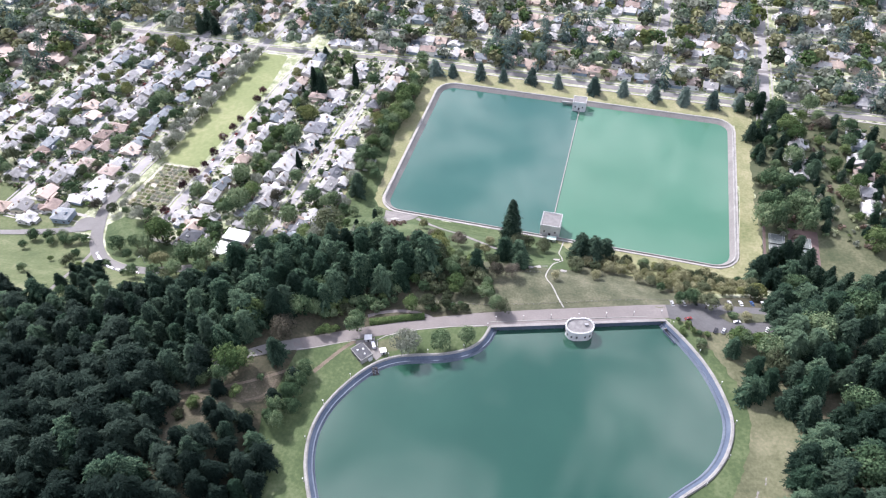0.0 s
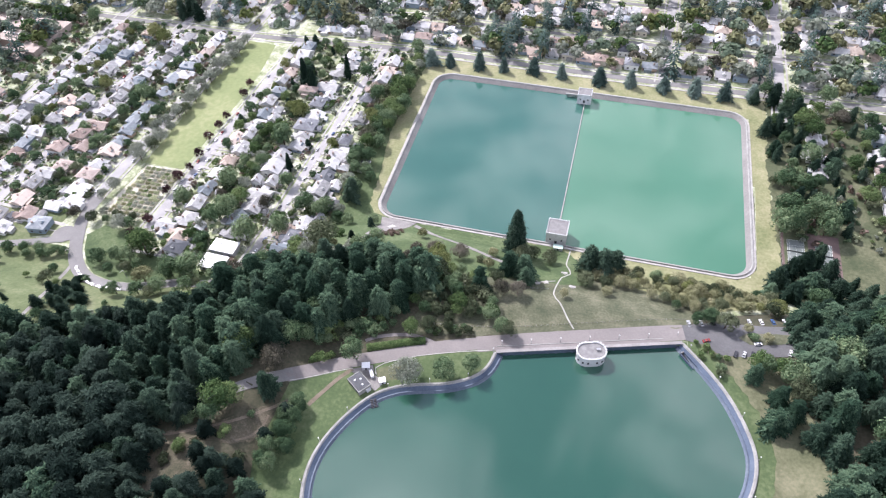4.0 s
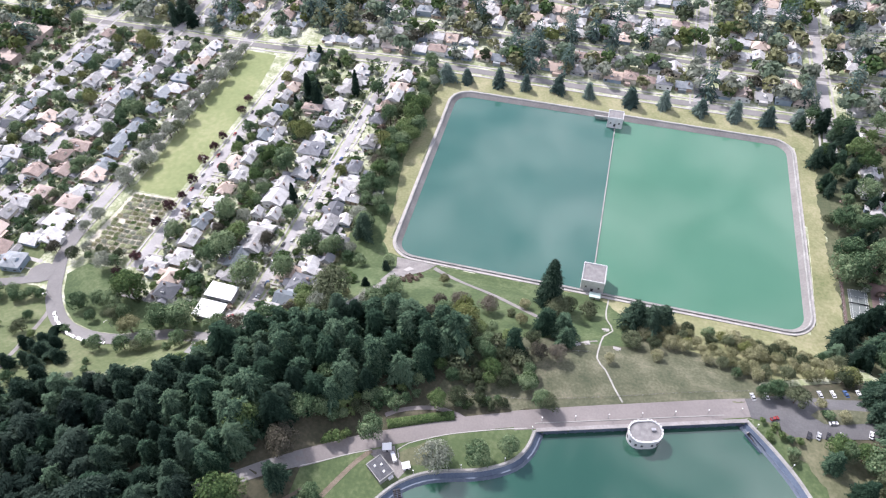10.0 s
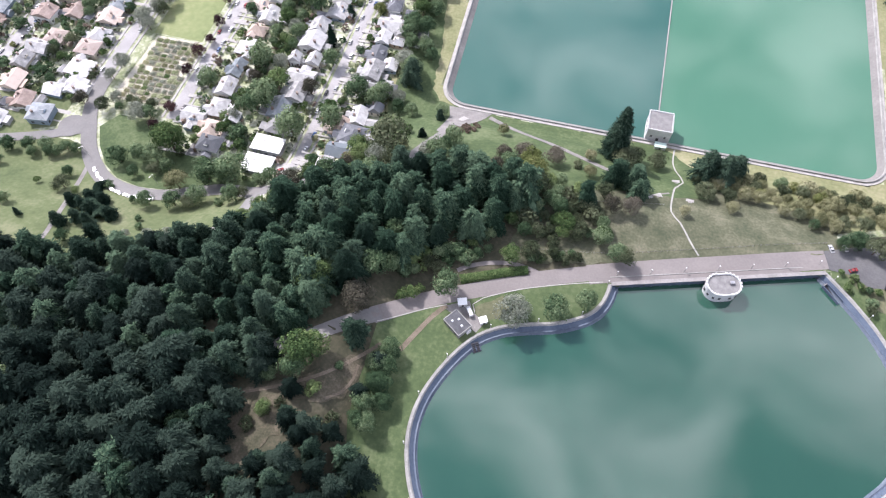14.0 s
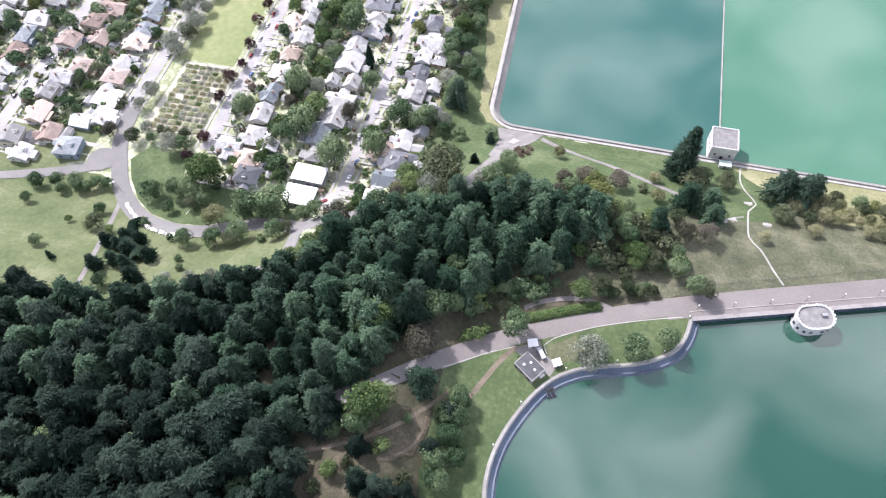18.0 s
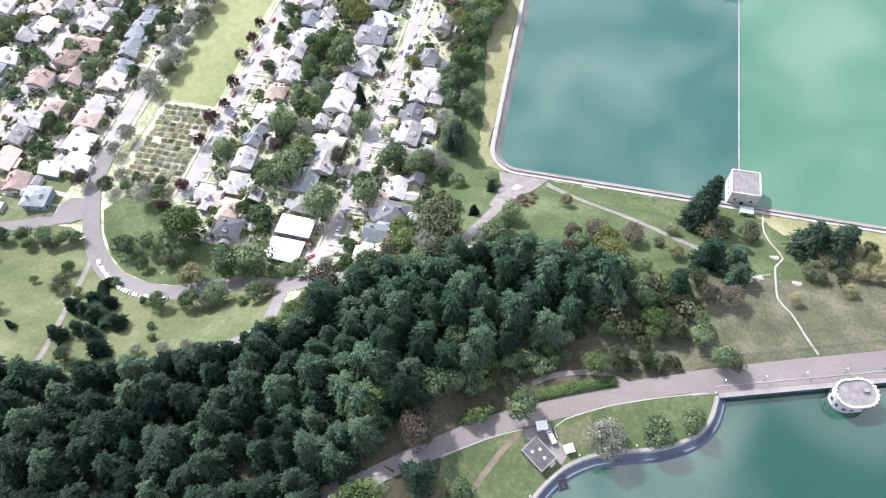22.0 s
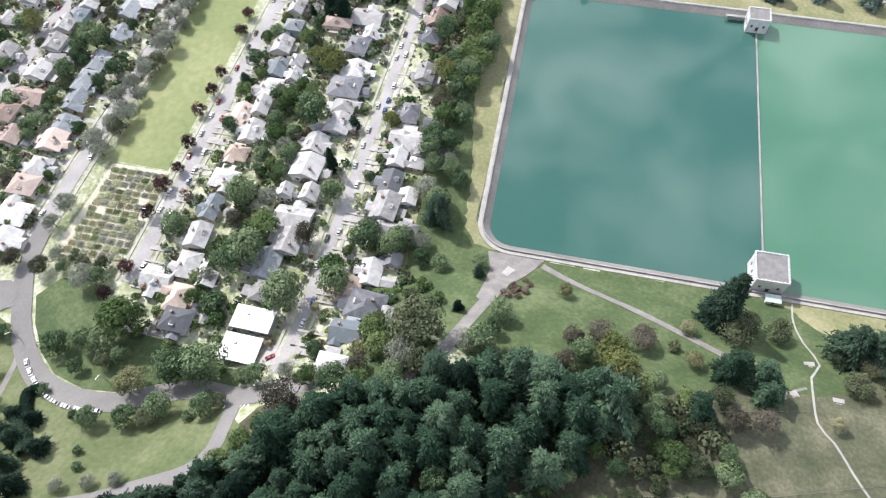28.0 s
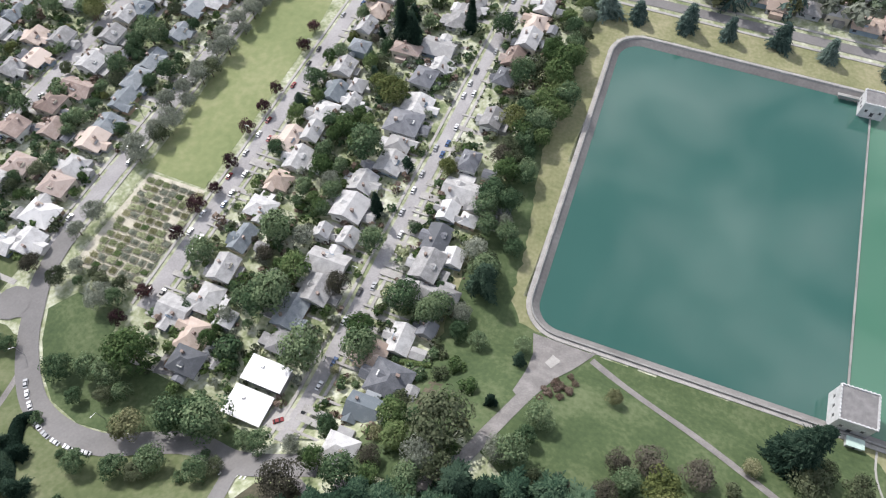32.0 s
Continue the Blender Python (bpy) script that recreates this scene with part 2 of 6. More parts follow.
M_SHRUBRED = leaf("reddish_shrub_leaves", [(0.12, 0.088, 0.068), (0.19, 0.145, 0.115), (0.28, 0.22, 0.18)])


# ---- shape helpers ----
def part(name, bm, material, parent=None, label=""):
    """Links a bmesh as one mesh object, under a thing or a part."""
    me = bpy.data.meshes.new(name)
    bm.to_mesh(me)
    bm.free()
    return attach(name, me, material, parent, label)


def attach(name, me, material, parent=None, label=""):
    for m in material if isinstance(material, (list, tuple)) else [material]:
        me.materials.append(m)
    ob = new(name, me)
    if parent is not None:
        ob.parent = parent
    if label:
        ob["label"] = label
    return ob


def raw(name, verts, faces, material, parent=None, label=""):
    me = bpy.data.meshes.new(name)
    me.from_pydata(verts, [], faces)
    me.update()
    return attach(name, me, material, parent, label)


def box(bm, cx, cy, z0, sx, sy, sz, turn=0.0, taper=1.0):
    """A block standing on z0; taper shrinks its top."""
    c, s = math.cos(turn), math.sin(turn)
    vs = []
    for z, k in ((z0, 1.0), (z0 + sz, taper)):
        for px, py in ((-1, -1), (1, -1), (1, 1), (-1, 1)):
            lx, ly = px * sx / 2 * k, py * sy / 2 * k
            vs.append(bm.verts.new((cx + c * lx - s * ly, cy + s * lx + c * ly, z)))
    for f in ((3, 2, 1, 0), (4, 5, 6, 7), (0, 1, 5, 4), (1, 2, 6, 5), (2, 3, 7, 6), (3, 0, 4, 7)):
        bm.faces.new([vs[i] for i in f])
    return vs


def prism(bm, outline, z0, z1):
    lo = [bm.verts.new((x, y, z0)) for x, y in outline]
    hi = [bm.verts.new((x, y, z1)) for x, y in outline]
    n = len(outline)
    for i in range(n):
        bm.faces.new((lo[i], lo[(i + 1) % n], hi[(i + 1) % n], hi[i]))
    bm.faces.new(hi)
    bm.faces.new(lo[::-1])


def spline(points, step=3.0, closed=False):
    """A smooth line through the points, cut into even steps."""
    n = len(points)
    out = []
    for i in range(n if closed else n - 1):
        if closed:
            p0, p1, p2, p3 = (points[(i + k) % n] for k in (-1, 0, 1, 2))
        else:
            p0, p1, p2, p3 = points[max(0, i - 1)], points[i], points[i + 1], points[min(n - 1, i + 2)]
        cuts = max(1, int(math.dist(p1, p2) / step))
        for k in range(cuts):
            t = k / cuts
            out.append(tuple(0.5 * (2 * b + (c - a) * t + (2 * a - 5 * b + 4 * c - d) * t * t + (3 * b - a - 3 * c + d) * t ** 3)
                             for a, b, c, d in zip(p0, p1, p2, p3)))
    if not closed:
        out.append(tuple(points[-1]))
    return out


def sides(line, closed=False):
    n = len(line)
    out = []
    for i in range(n):
        a = line[(i - 1) % n] if closed or i else line[0]
        b = line[(i + 1) % n] if closed or i < n - 1 else line[-1]
        dx, dy = b[0] - a[0], b[1] - a[1]
        k = math.hypot(dx, dy) or 1
        out.append((dy / k, -dx / k))
    return out


def offset(line, d, closed=False):
    return [(x + nx * d, y + ny * d) for (x, y), (nx, ny) in zip(line, sides(line, closed))]


def inside(x, y, poly):
    hit = False
    j = len(poly) - 1
    for i in range(len(poly)):
        xi, yi = poly[i]
        xj, yj = poly[j]
        if (yi > y) != (yj > y) and x < (xj - xi) * (y - yi) / (yj - yi) + xi:
            hit = not hit
        j = i
    return hit


# ---- the lie of the land ----
RIM5, RIM6, WATER5, WATER6 = 25.1, -4.8, 22.6, -7.2
CURVE = spline([(-56, 258), (-58, 248), (-64, 239), (-77, 231), (-92, 226), (-104, 221), (-115, 212), (-124, 197), (-130, 180),
                (-131, 164), (-127, 148), (-119, 133), (-106, 116), (-86, 102), (-55, 95), (-20, 103), (12, 125), (40, 154),
                (60, 179), (74, 195), (82, 212), (84, 230), (79, 247), (70, 264), (58, 279), (45, 292)], 3.0)
DAM = [(45 - 101 * k / 24, 292 - 34 * k / 24) for k in range(1, 24)]
UPPER = CURVE + DAM


LOWER_CORNERS = [(93.9, 380.4), (90.2, 572.0), (-184.6, 570.6), (-175.8, 376.2)]


def lower(inset, r, n=8):
    """The lower basin's outline, a slightly skew rectangle with rounded corners, drawn in by inset."""
    out = []
    for i in range(4):
        p, c, q = (Vector(LOWER_CORNERS[(i + k) % 4]) for k in (-1, 0, 1))
        a, b = (c - p).normalized(), (q - c).normalized()
        na, nb = Vector((-a.y, a.x)), Vector((-b.y, b.x))
        mid = (na + nb) / (1 + na.dot(nb))
        centre = c + mid * (inset + r)
        a0, a1 = math.atan2(-na.y, -na.x), math.atan2(-nb.y, -nb.x)
        if a1 < a0:
            a1 += 2 * math.pi
        out += [(centre.x + r * math.cos(a0 + (a1 - a0) * k / n), centre.y + r * math.sin(a0 + (a1 - a0) * k / n)) for k in range(n + 1)]
    return out


LOWER = lower(0, 16)


def smooth(e0, e1, x):
    t = min(1.0, max(0.0, (x - e0) / (e1 - e0)))
    return t * t * (3 - 2 * t)


def ground_z(x, y):
    """Height of the ground: flat town in the west, a hill in the east, shelves for both basins."""
    town = -5.0 - 9.0 * smooth(190, 430, -x) + 4.0 * smooth(0, 300, x)
    foot = 388 - 98 * smooth(160, 300, -x)
    d = foot - y
    hill = town + 31.0 * smooth(0, 95, d) + 0.09 * max(0.0, d - 80) * smooth(80, 200, d) * smooth(2500, 600, d)
    q = math.hypot(max(0, abs(x + 23.5) - 112), max(0, abs(y - 190) - 105))
    w = (1 - smooth(6, 45, q)) * (1 - smooth(285, 312, y))
    hill += (24.6 - hill) * w
    q = math.hypot(max(0, abs(x + 41) - 135), max(0, abs(y - 477) - 95))
    return hill + (-5.2 - hill) * (1 - smooth(6, 30, q))


UPPER_IN, LOWER_IN = offset(UPPER, -0.2, True), lower(0.2, 16)
UPPER_OUT, LOWER_OUT = offset(UPPER, 1.2, True), lower(-2.0, 18)


def steps(lo, a, b, hi, d):
    """Even steps from a to b, and growing ones out to lo and hi."""
    mid = list(np.arange(a, b + 0.1, d))
    left, right = [], []
    s, x = d, a
    while x > lo:
        s *= 1.45
        x = max(lo, x - s)
        left.append(x)
    s, x = d, b
    while x < hi:
        s *= 1.45
        x = min(hi, x + s)
        right.append(x)
    return left[::-1] + mid + right


def make_ground():
    xs, ys = steps(-4600, -620, 332, 4600, 4.0), steps(-4600, -162, 760, 4800, 4.0)
    verts = []
    for y in ys:
        for x in xs:
            z = ground_z(x, y)
            if -140 < x < 100 and 80 < y < 300 and inside(x, y, UPPER_IN):
                z -= 14
            elif -182 < x < 94 and 378 < y < 577 and inside(x, y, LOWER_IN):
                z -= 14
            verts.append((x, y, z))
    n = len(xs)
    faces = [(j * n + i, j * n + i + 1, (j + 1) * n + i + 1, (j + 1) * n + i) for j in range(len(ys) - 1) for i in range(n - 1)]
    ob = raw("ground", verts, faces, M_YARD)
    for p in ob.data.polygons:
        p.use_smooth = True
    tagged(ob, "yards of dry grass, soil and paving between houses", "ground", kind="structure")


make_ground()


def drape(name, poly, material, label, category="lawn", lift=0.12, cell=4.0, kind="structure", ragged=0.0):
    """A sheet of ground cover inside poly that follows the ground; ragged: how far its edge wanders."""
    if ragged:
        rng = random.Random(len(poly))
        out = []
        for (ax, ay), (bx, by) in zip(poly, poly[1:] + poly[:1]):
            n = max(1, int(math.hypot(bx - ax, by - ay) / 3.0))
            for k in range(n):
                out.append((ax + (bx - ax) * k / n + rng.uniform(-ragged, ragged), ay + (by - ay) * k / n + rng.uniform(-ragged, ragged)))
        poly = out
    x0, x1 = min(p[0] for p in poly), max(p[0] for p in poly)
    y0, y1 = min(p[1] for p in poly), max(p[1] for p in poly)
    bm = bmesh.new()
    f = bm.faces.new([bm.verts.new((x, y, 0)) for x, y in poly])
    for axis, a, b in ((0, x0, x1), (1, y0, y1)):
        k = (math.floor((a - 2 * axis) / 4) + 1) * 4 + 2 * axis if cell < 10 else a + cell
        while k < b:
            co, no = ((k, 0, 0), (1, 0, 0)) if axis == 0 else ((0, k, 0), (0, 1, 0))
            bmesh.ops.bisect_plane(bm, geom=bm.verts[:] + bm.edges[:] + bm.faces[:], plane_co=co, plane_no=no)
            k += 4 if cell < 10 else cell
    gone = [f for f in bm.faces if any(inside(*f.calc_center_median().xy, p) for p in (UPPER_OUT, LOWER_OUT))]
    bmesh.ops.delete(bm, geom=gone, context="FACES")
    for v in bm.verts:
        v.co.z = ground_z(v.co.x, v.co.y) + lift
    bmesh.ops.recalc_face_normals(bm, faces=bm.faces)
    if sum(f.normal.z for f in bm.faces) < 0:
        bmesh.ops.reverse_faces(bm, faces=bm.faces)
    ob = part(name, bm, material)
    return tagged(ob, label, category, kind=kind)


def ribbon(name, line, width, material, label, category="road", lift=0.4, step=4.0, thick=0.0, flat=None):
    """A road or path along a line, following the ground."""
    pts = spline(line, step)
    cuts = max(1, int(width / 4))
    verts, faces = [], []
    for (x, y), (nx, ny) in zip(pts, sides(pts)):
        for k in range(cuts + 1):
            d = width * (k / cuts - 0.5)
            z = ground_z(x + nx * d, y + ny * d) + lift if flat is None else flat
            verts.append((x + nx * d, y + ny * d, z))
    w = cuts + 1
    for i in range(len(pts) - 1):
        for k in range(cuts):
            faces.append((i * w + k, i * w + k + 1, (i + 1) * w + k + 1, (i + 1) * w + k))
    if thick:
        m = len(verts)
        for i in range(len(pts)):
            for k in (0, cuts):
                x, y, z = verts[i * w + k]
                verts.append((x, y, z - thick))
        for i in range(len(pts) - 1):
            faces.append((i * w, (i + 1) * w, m + 2 * i + 2, m + 2 * i))
            faces.append((i * w + cuts, m + 2 * i + 1, m + 2 * i + 3, (i + 1) * w + cuts))
    ob = raw(name, verts, faces, material)
    return tagged(ob, label, category, kind="structure")


def ring(bm, line, profile, closed=True):
    """A profile of (inward distance, z) swept round a line that runs anticlockwise."""
    rows = [[bm.verts.new((x, y, z)) for x, y in offset(line, -d, closed)] for d, z in profile]
    n = len(line)
    for a, b in zip(rows, rows[1:]):
        for i in range(n if closed else n - 1):
            j = (i + 1) % n
            bm.faces.new((a[i], a[j], b[j], b[i]))


# ---- basins ----
def water_material(name, deep, pale, ior):
    """Clear still water over a pale floor: its own green from below, a smooth surface that mirrors the sky."""
    m = bpy.data.materials.new(name)
    m.use_nodes = True
    t = m.node_tree
    b = t.nodes["Principled BSDF"]
    geo = t.nodes.new("ShaderNodeNewGeometry")
    n = t.nodes.new("ShaderNodeTexNoise")
    n.inputs["Scale"].default_value, n.inputs["Detail"].default_value, n.inputs["Roughness"].default_value = 0.012, 3.0, 0.5
    ramp = t.nodes.new("ShaderNodeValToRGB")
    for e, c, p in zip(ramp.color_ramp.elements, (deep, pale), (0.3, 0.7)):
        e.color, e.position = (*c, 1), p
    t.links.new(geo.outputs["Position"], n.inputs["Vector"])
    t.links.new(n.outputs[0], ramp.inputs[0])
    t.links.new(ramp.outputs[0], b.inputs["Base Color"])
    b.inputs["Roughness"].default_value = 0.06
    b.inputs["IOR"].default_value = ior
    w = t.nodes.new("ShaderNodeTexNoise")
    w.inputs["Scale"].default_value, w.inputs["Detail"].default_value = 0.35, 4.0
    bp = t.nodes.new("ShaderNodeBump")
    bp.inputs["Strength"].default_value, bp.inputs["Distance"].default_value = 0.02, 0.3
    t.links.new(geo.outputs["Position"], w.inputs["Vector"])
    t.links.new(w.outputs[0], bp.inputs["Height"])
    t.links.new(bp.outputs[0], b.inputs["Normal"])
    return m


M_WATER5 = water_material("upper_basin_water", (0.02, 0.068, 0.046), (0.027, 0.082, 0.056), 1.76)
M_WATER6S = water_material("lower_south_water", (0.037, 0.104, 0.085), (0.043, 0.115, 0.094), 1.55)
M_WATER6N = water_material("lower_north_water", (0.066, 0.165, 0.108), (0.076, 0.18, 0.12), 1.45)


def sheet(name, outline, z, material, label, category):
    bm = bmesh.new()
    f = bm.faces.new([bm.verts.new((x, y, z)) for x, y in outline])
    if f.normal.z < 0 or sum(a[0] * b[1] - b[0] * a[1] for a, b in zip(outline, outline[1:] + outline[:1])) < 0:
        bmesh.ops.reverse_faces(bm, faces=bm.faces)
    return tagged(part(name, bm, material), label, category, kind="structure")


def basins():
    sheet("water_upper", offset(CURVE, -4.1) + offset(DAM, -0.4), WATER5, M_WATER5, "still green water of the curved upper reservoir", "water")
    out = lower(4.0, 12)
    div = [(-45.6, 571), (-40.9, 383)]
    south = [p for p in out if p[0] < -43]
    north = [p for p in out if p[0] > -43]
    south.sort(key=lambda p: math.atan2(p[1] - 477, p[0] + 43) % 6.283)
    north.sort(key=lambda p: (math.atan2(p[1] - 477, p[0] + 43) + 3.14159) % 6.283)
    sheet("water_lower_south", [(-46, 567.4)] + south + [(-40.9, 381.9)], WATER6, M_WATER6S, "still grey-green water of the south half basin", "water")
    sheet("water_lower_north", [(-40.9, 381.9)] + north + [(-46, 567.4)], WATER6, M_WATER6N, "still bright green water of the north half basin", "water")
    bm = bmesh.new()
    ring(bm, CURVE, [(0.9, RIM5), (2.6, RIM5 - 1.5), (2.9, RIM5 - 1.5)], False)
    tagged(part("basin_lining_upper", bm, M_LINER), "blue-grey sloping slabs inside the upper reservoir rim", "basin lining", kind="structure")
    bm = bmesh.new()
    ring(bm, CURVE, [(2.9, RIM5 - 1.5), (3.4, RIM5 - 1.3), (3.6, RIM5 - 1.7), (4.9, WATER5 - 0.6), (8.5, WATER5 - 5)], False)
    tagged(part("basin_lining_foot", bm, M_LINER3), "paler sloping slabs near the water line", "basin lining", kind="structure")
    bm = bmesh.new()
    ring(bm, CURVE, [(-1.2, RIM5 - 1.5), (-1.2, RIM5 - 0.15), (-0.7, RIM5 - 0.1), (-0.7, RIM5 + 0.75), (0.3, RIM5 + 0.75), (0.9, RIM5 + 0.1), (0.9, RIM5 - 1)], False)
    margin = bmesh.new()
    ring(margin, UPPER, [(-5.0, RIM5 - 0.37), (-1.0, RIM5 - 0.37)])
    tagged(part("grass_margin", margin, M_LAWN), "narrow grass margin outside the reservoir kerb", "lawn", kind="structure")
    tagged(part("parapet_upper", bm, M_CONCRETE), "low pale concrete kerb round the upper reservoir", "parapet", kind="structure")
    ax, ay = math.cos(radians(18.6)), math.sin(radians(18.6))
    wall = tagged(new("dam_wall"), "long straight concrete dam wall above the water", "dam wall", kind="structure")
    wall.matrix_world = pose(-5.5, 275, 0, 0, 0, 18.6)
    # dark slab colour on face and pilasters paints shade as well as algae
    bm = bmesh.new()
    box(bm, 0, 0, 12, 106, 1.3, 14.0)
    part("wall_body", bm, M_LINER, wall, "concrete face darkened for shade and algae stain")
    bm = bmesh.new()
    box(bm, 0, 0, 25.9, 106.4, 2.0, 0.4)
    part("coping", bm, M_COPING, wall)
    for k in range(23):
        bm = bmesh.new()
        box(bm, -52 + k * 104 / 22, -0.55, 17, 0.9, 0.9, 8.7)
        part("pilaster", bm, M_LINER, wall)
    bm = bmesh.new()
    box(bm, 0, 2.4, 24.2, 106, 3.2, 0.72)
    part("footway", bm, M_DAMROAD, wall)
    bm = bmesh.new()
    box(bm, 0, 4.2, 24.2, 106, 0.4, 0.95)
    part("kerb", bm, M_CONCRETE, wall)
    bm = bmesh.new()
    ring(bm, LOWER, [(1.0, RIM6), (4.0, WATER6 + 0.1), (9.0, WATER6 - 5)])
    tagged(part("basin_lining_lower", bm, M_LINER2), "grey-brown sloping lining of the lower reservoir", "basin lining", kind="structure")
    bm = bmesh.new()
    ring(bm, LOWER, [(-0.2, RIM6 - 1), (-0.2, RIM6 + 0.9), (0.5, RIM6 + 0.9), (1.0, RIM6 + 0.1), (1.0, RIM6 - 1)])
    tagged(part("parapet_lower", bm, M_CONCRETE), "low concrete parapet round the lower reservoir", "parapet", kind="structure")
    bm = bmesh.new()
    ring(bm, LOWER, [(-2.1, RIM6 - 1.2), (-2.1, RIM6 + 0.05), (-0.2, RIM6 + 0.05)])
    tagged(part("promenade", bm, M_WALK), "pale concrete walk round the lower reservoir", "walk", kind="structure")
    bm = bmesh.new()
    box(bm, -43.3, 475, WATER6 - 6, 0.8, 182, 6.6, radians(1.6))
    tagged(part("dividing_wall", bm, M_CONCRETE), "thin pale concrete wall dividing the lower reservoir", "dividing wall", kind="structure")
    # steps down into the upper basin
    st = tagged(new("basin_steps"), "dark steps down the lining of the upper reservoir", "steps", kind="structure")
    st.matrix_world = pose(-113.4, 211.2, RIM5, 0, 0, 31)
    for side in (-1, 1):
        for k in range(6):
            bm = bmesh.new()
            box(bm, side * 0.95, -0.6 - k * 0.7, -0.65 - 0.42 * k, 1.5, 0.72, 0.6)
            part("step", bm, M_DARK, st)
    for x in (-1.85, 0, 1.85):
        bm = bmesh.new()
        box(bm, x, -2.4, -3.2, 0.3, 4.0, 2.2)
        part("rib", bm, M_LINER, st)


basins()


def inlet_slot():
    """A walled slot with a dark stair let into the lining beside the dam's end."""
    root = tagged(new("inlet_slot"), "narrow walled stair slot in the lining beside the dam", "steps", kind="structure")
    root.matrix_world = pose(49.0, 282.2, RIM5, 0, 0, 133)
    for name, cx, cy, z, w, d, h, m in (("side_wall", 0, 1.15, -3.2, 11.0, 0.35, 2.5, M_LINER), ("side_wall", 0, -1.15, -3.2, 11.0, 0.35, 3.2, M_LINER), ("end_wall", 5.3, 0, -3.2, 0.4, 1.9, 3.2, M_COPING)):
        bm = bmesh.new()
        box(bm, cx, cy, z, w, d, h)
        part(name, bm, m, root)
    for k in range(9):
        bm = bmesh.new()
        box(bm, 4.5 - k * 1.15, 0, -3.2, 1.15, 1.9, 2.0 - 0.2 * k)
        part("step", bm, M_DARK, root)


inlet_slot()


def gatehouse_square(x, y, z0, w, d, h, label):
    root = tagged(new("gatehouse"), label, "gatehouse")
    root.matrix_world = pose(x, y, z0, 0, 0, 1.6)
    bm = bmesh.new()
    box(bm, 0, 0, 0, w, d, h)
    part("wall", bm, M_WHITE, root)
    bm = bmesh.new()
    box(bm, 0, 0, h - 0.05, w - 1.0, d - 1.0, 0.25)
    part("roof", bm, M_ROOFGREY, root, "flat grey gravel roof")
    for sx, sy, lx, ly in ((0, -1, w + 0.5, 0.5), (0, 1, w + 0.5, 0.5), (-1, 0, 0.5, d - 0.5), (1, 0, 0.5, d - 0.5)):
        bm = bmesh.new()
        cx, cy = sx * (w / 2), sy * (d / 2)
        box(bm, cx, cy, h - 0.5, lx, ly, 0.9)
        n = int((lx if sy else ly) / 1.5)
        for k in range(n):
            o = (k + 0.5) / n - 0.5
            box(bm, cx + (o * lx if sy else 0), cy + (o * ly if sx else 0), h + 0.4, 0.8 if sy else 0.55, 0.8 if sx else 0.55, 0.5)
        part("battlement", bm, M_WHITE, root)
    for sy in (-1, 1):
        for k in (-1, 0, 1):
            bm = bmesh.new()
            box(bm, k * w * 0.28, sy * (d / 2 + 0.02), h * (0.25 if k == 0 else 0.5), 1.6 if k == 0 else 1.1, 0.12, 2.4 if k == 0 else 1.3)
            hole = part("door" if k == 0 else "window", bm, M_DARK, root)
            bm = bmesh.new()
            zz = h * (0.25 if k == 0 else 0.5)
            box(bm, k * w * 0.28, sy * (d / 2 + 0.05), zz - 0.25, 2.1 if k == 0 else 1.6, 0.22, 0.25)
            part("sill", bm, M_CONCRETE, hole)
            bm = bmesh.new()
            box(bm, k * w * 0.28, sy * (d / 2 + 0.05), zz + (2.4 if k == 0 else 1.3), 2.1 if k == 0 else 1.6, 0.22, 0.25)
            part("lintel", bm, M_CONCRETE, hole)
    for sx in (-1, 1):
        for k in (-1, 0, 1):
            bm = bmesh.new()
            box(bm, sx * (w / 2 + 0.02), k * d * 0.28, h * 0.5, 0.12, 1.1, 1.4)
            hole = part("window", bm, M_DARK, root)
            bm = bmesh.new()
            box(bm, sx * (w / 2 + 0.05), k * d * 0.28, h * 0.5 - 0.22, 0.22, 1.6, 0.22)
            part("sill", bm, M_CONCRETE, hole)
    return root


gatehouse_square(-40.8, 387.5, -8, 14.4, 15.0, 12.2, "white square gatehouse with battlements at the basin edge")
gatehouse_square(-46.5, 561.5, -8, 12.0, 10.5, 10.0, "white square gatehouse with battlements on the far basin edge")


def stadium(w, d, n=10):
    r = d / 2
    a = w / 2 - r
    return [(a + r * math.cos(radians(-90 + 180 * k / n)), r * math.sin(radians(-90 + 180 * k / n))) for k in range(n + 1)] + [
        (-a + r * math.cos(radians(90 + 180 * k / n)), r * math.sin(radians(90 + 180 * k / n))) for k in range(n + 1)]


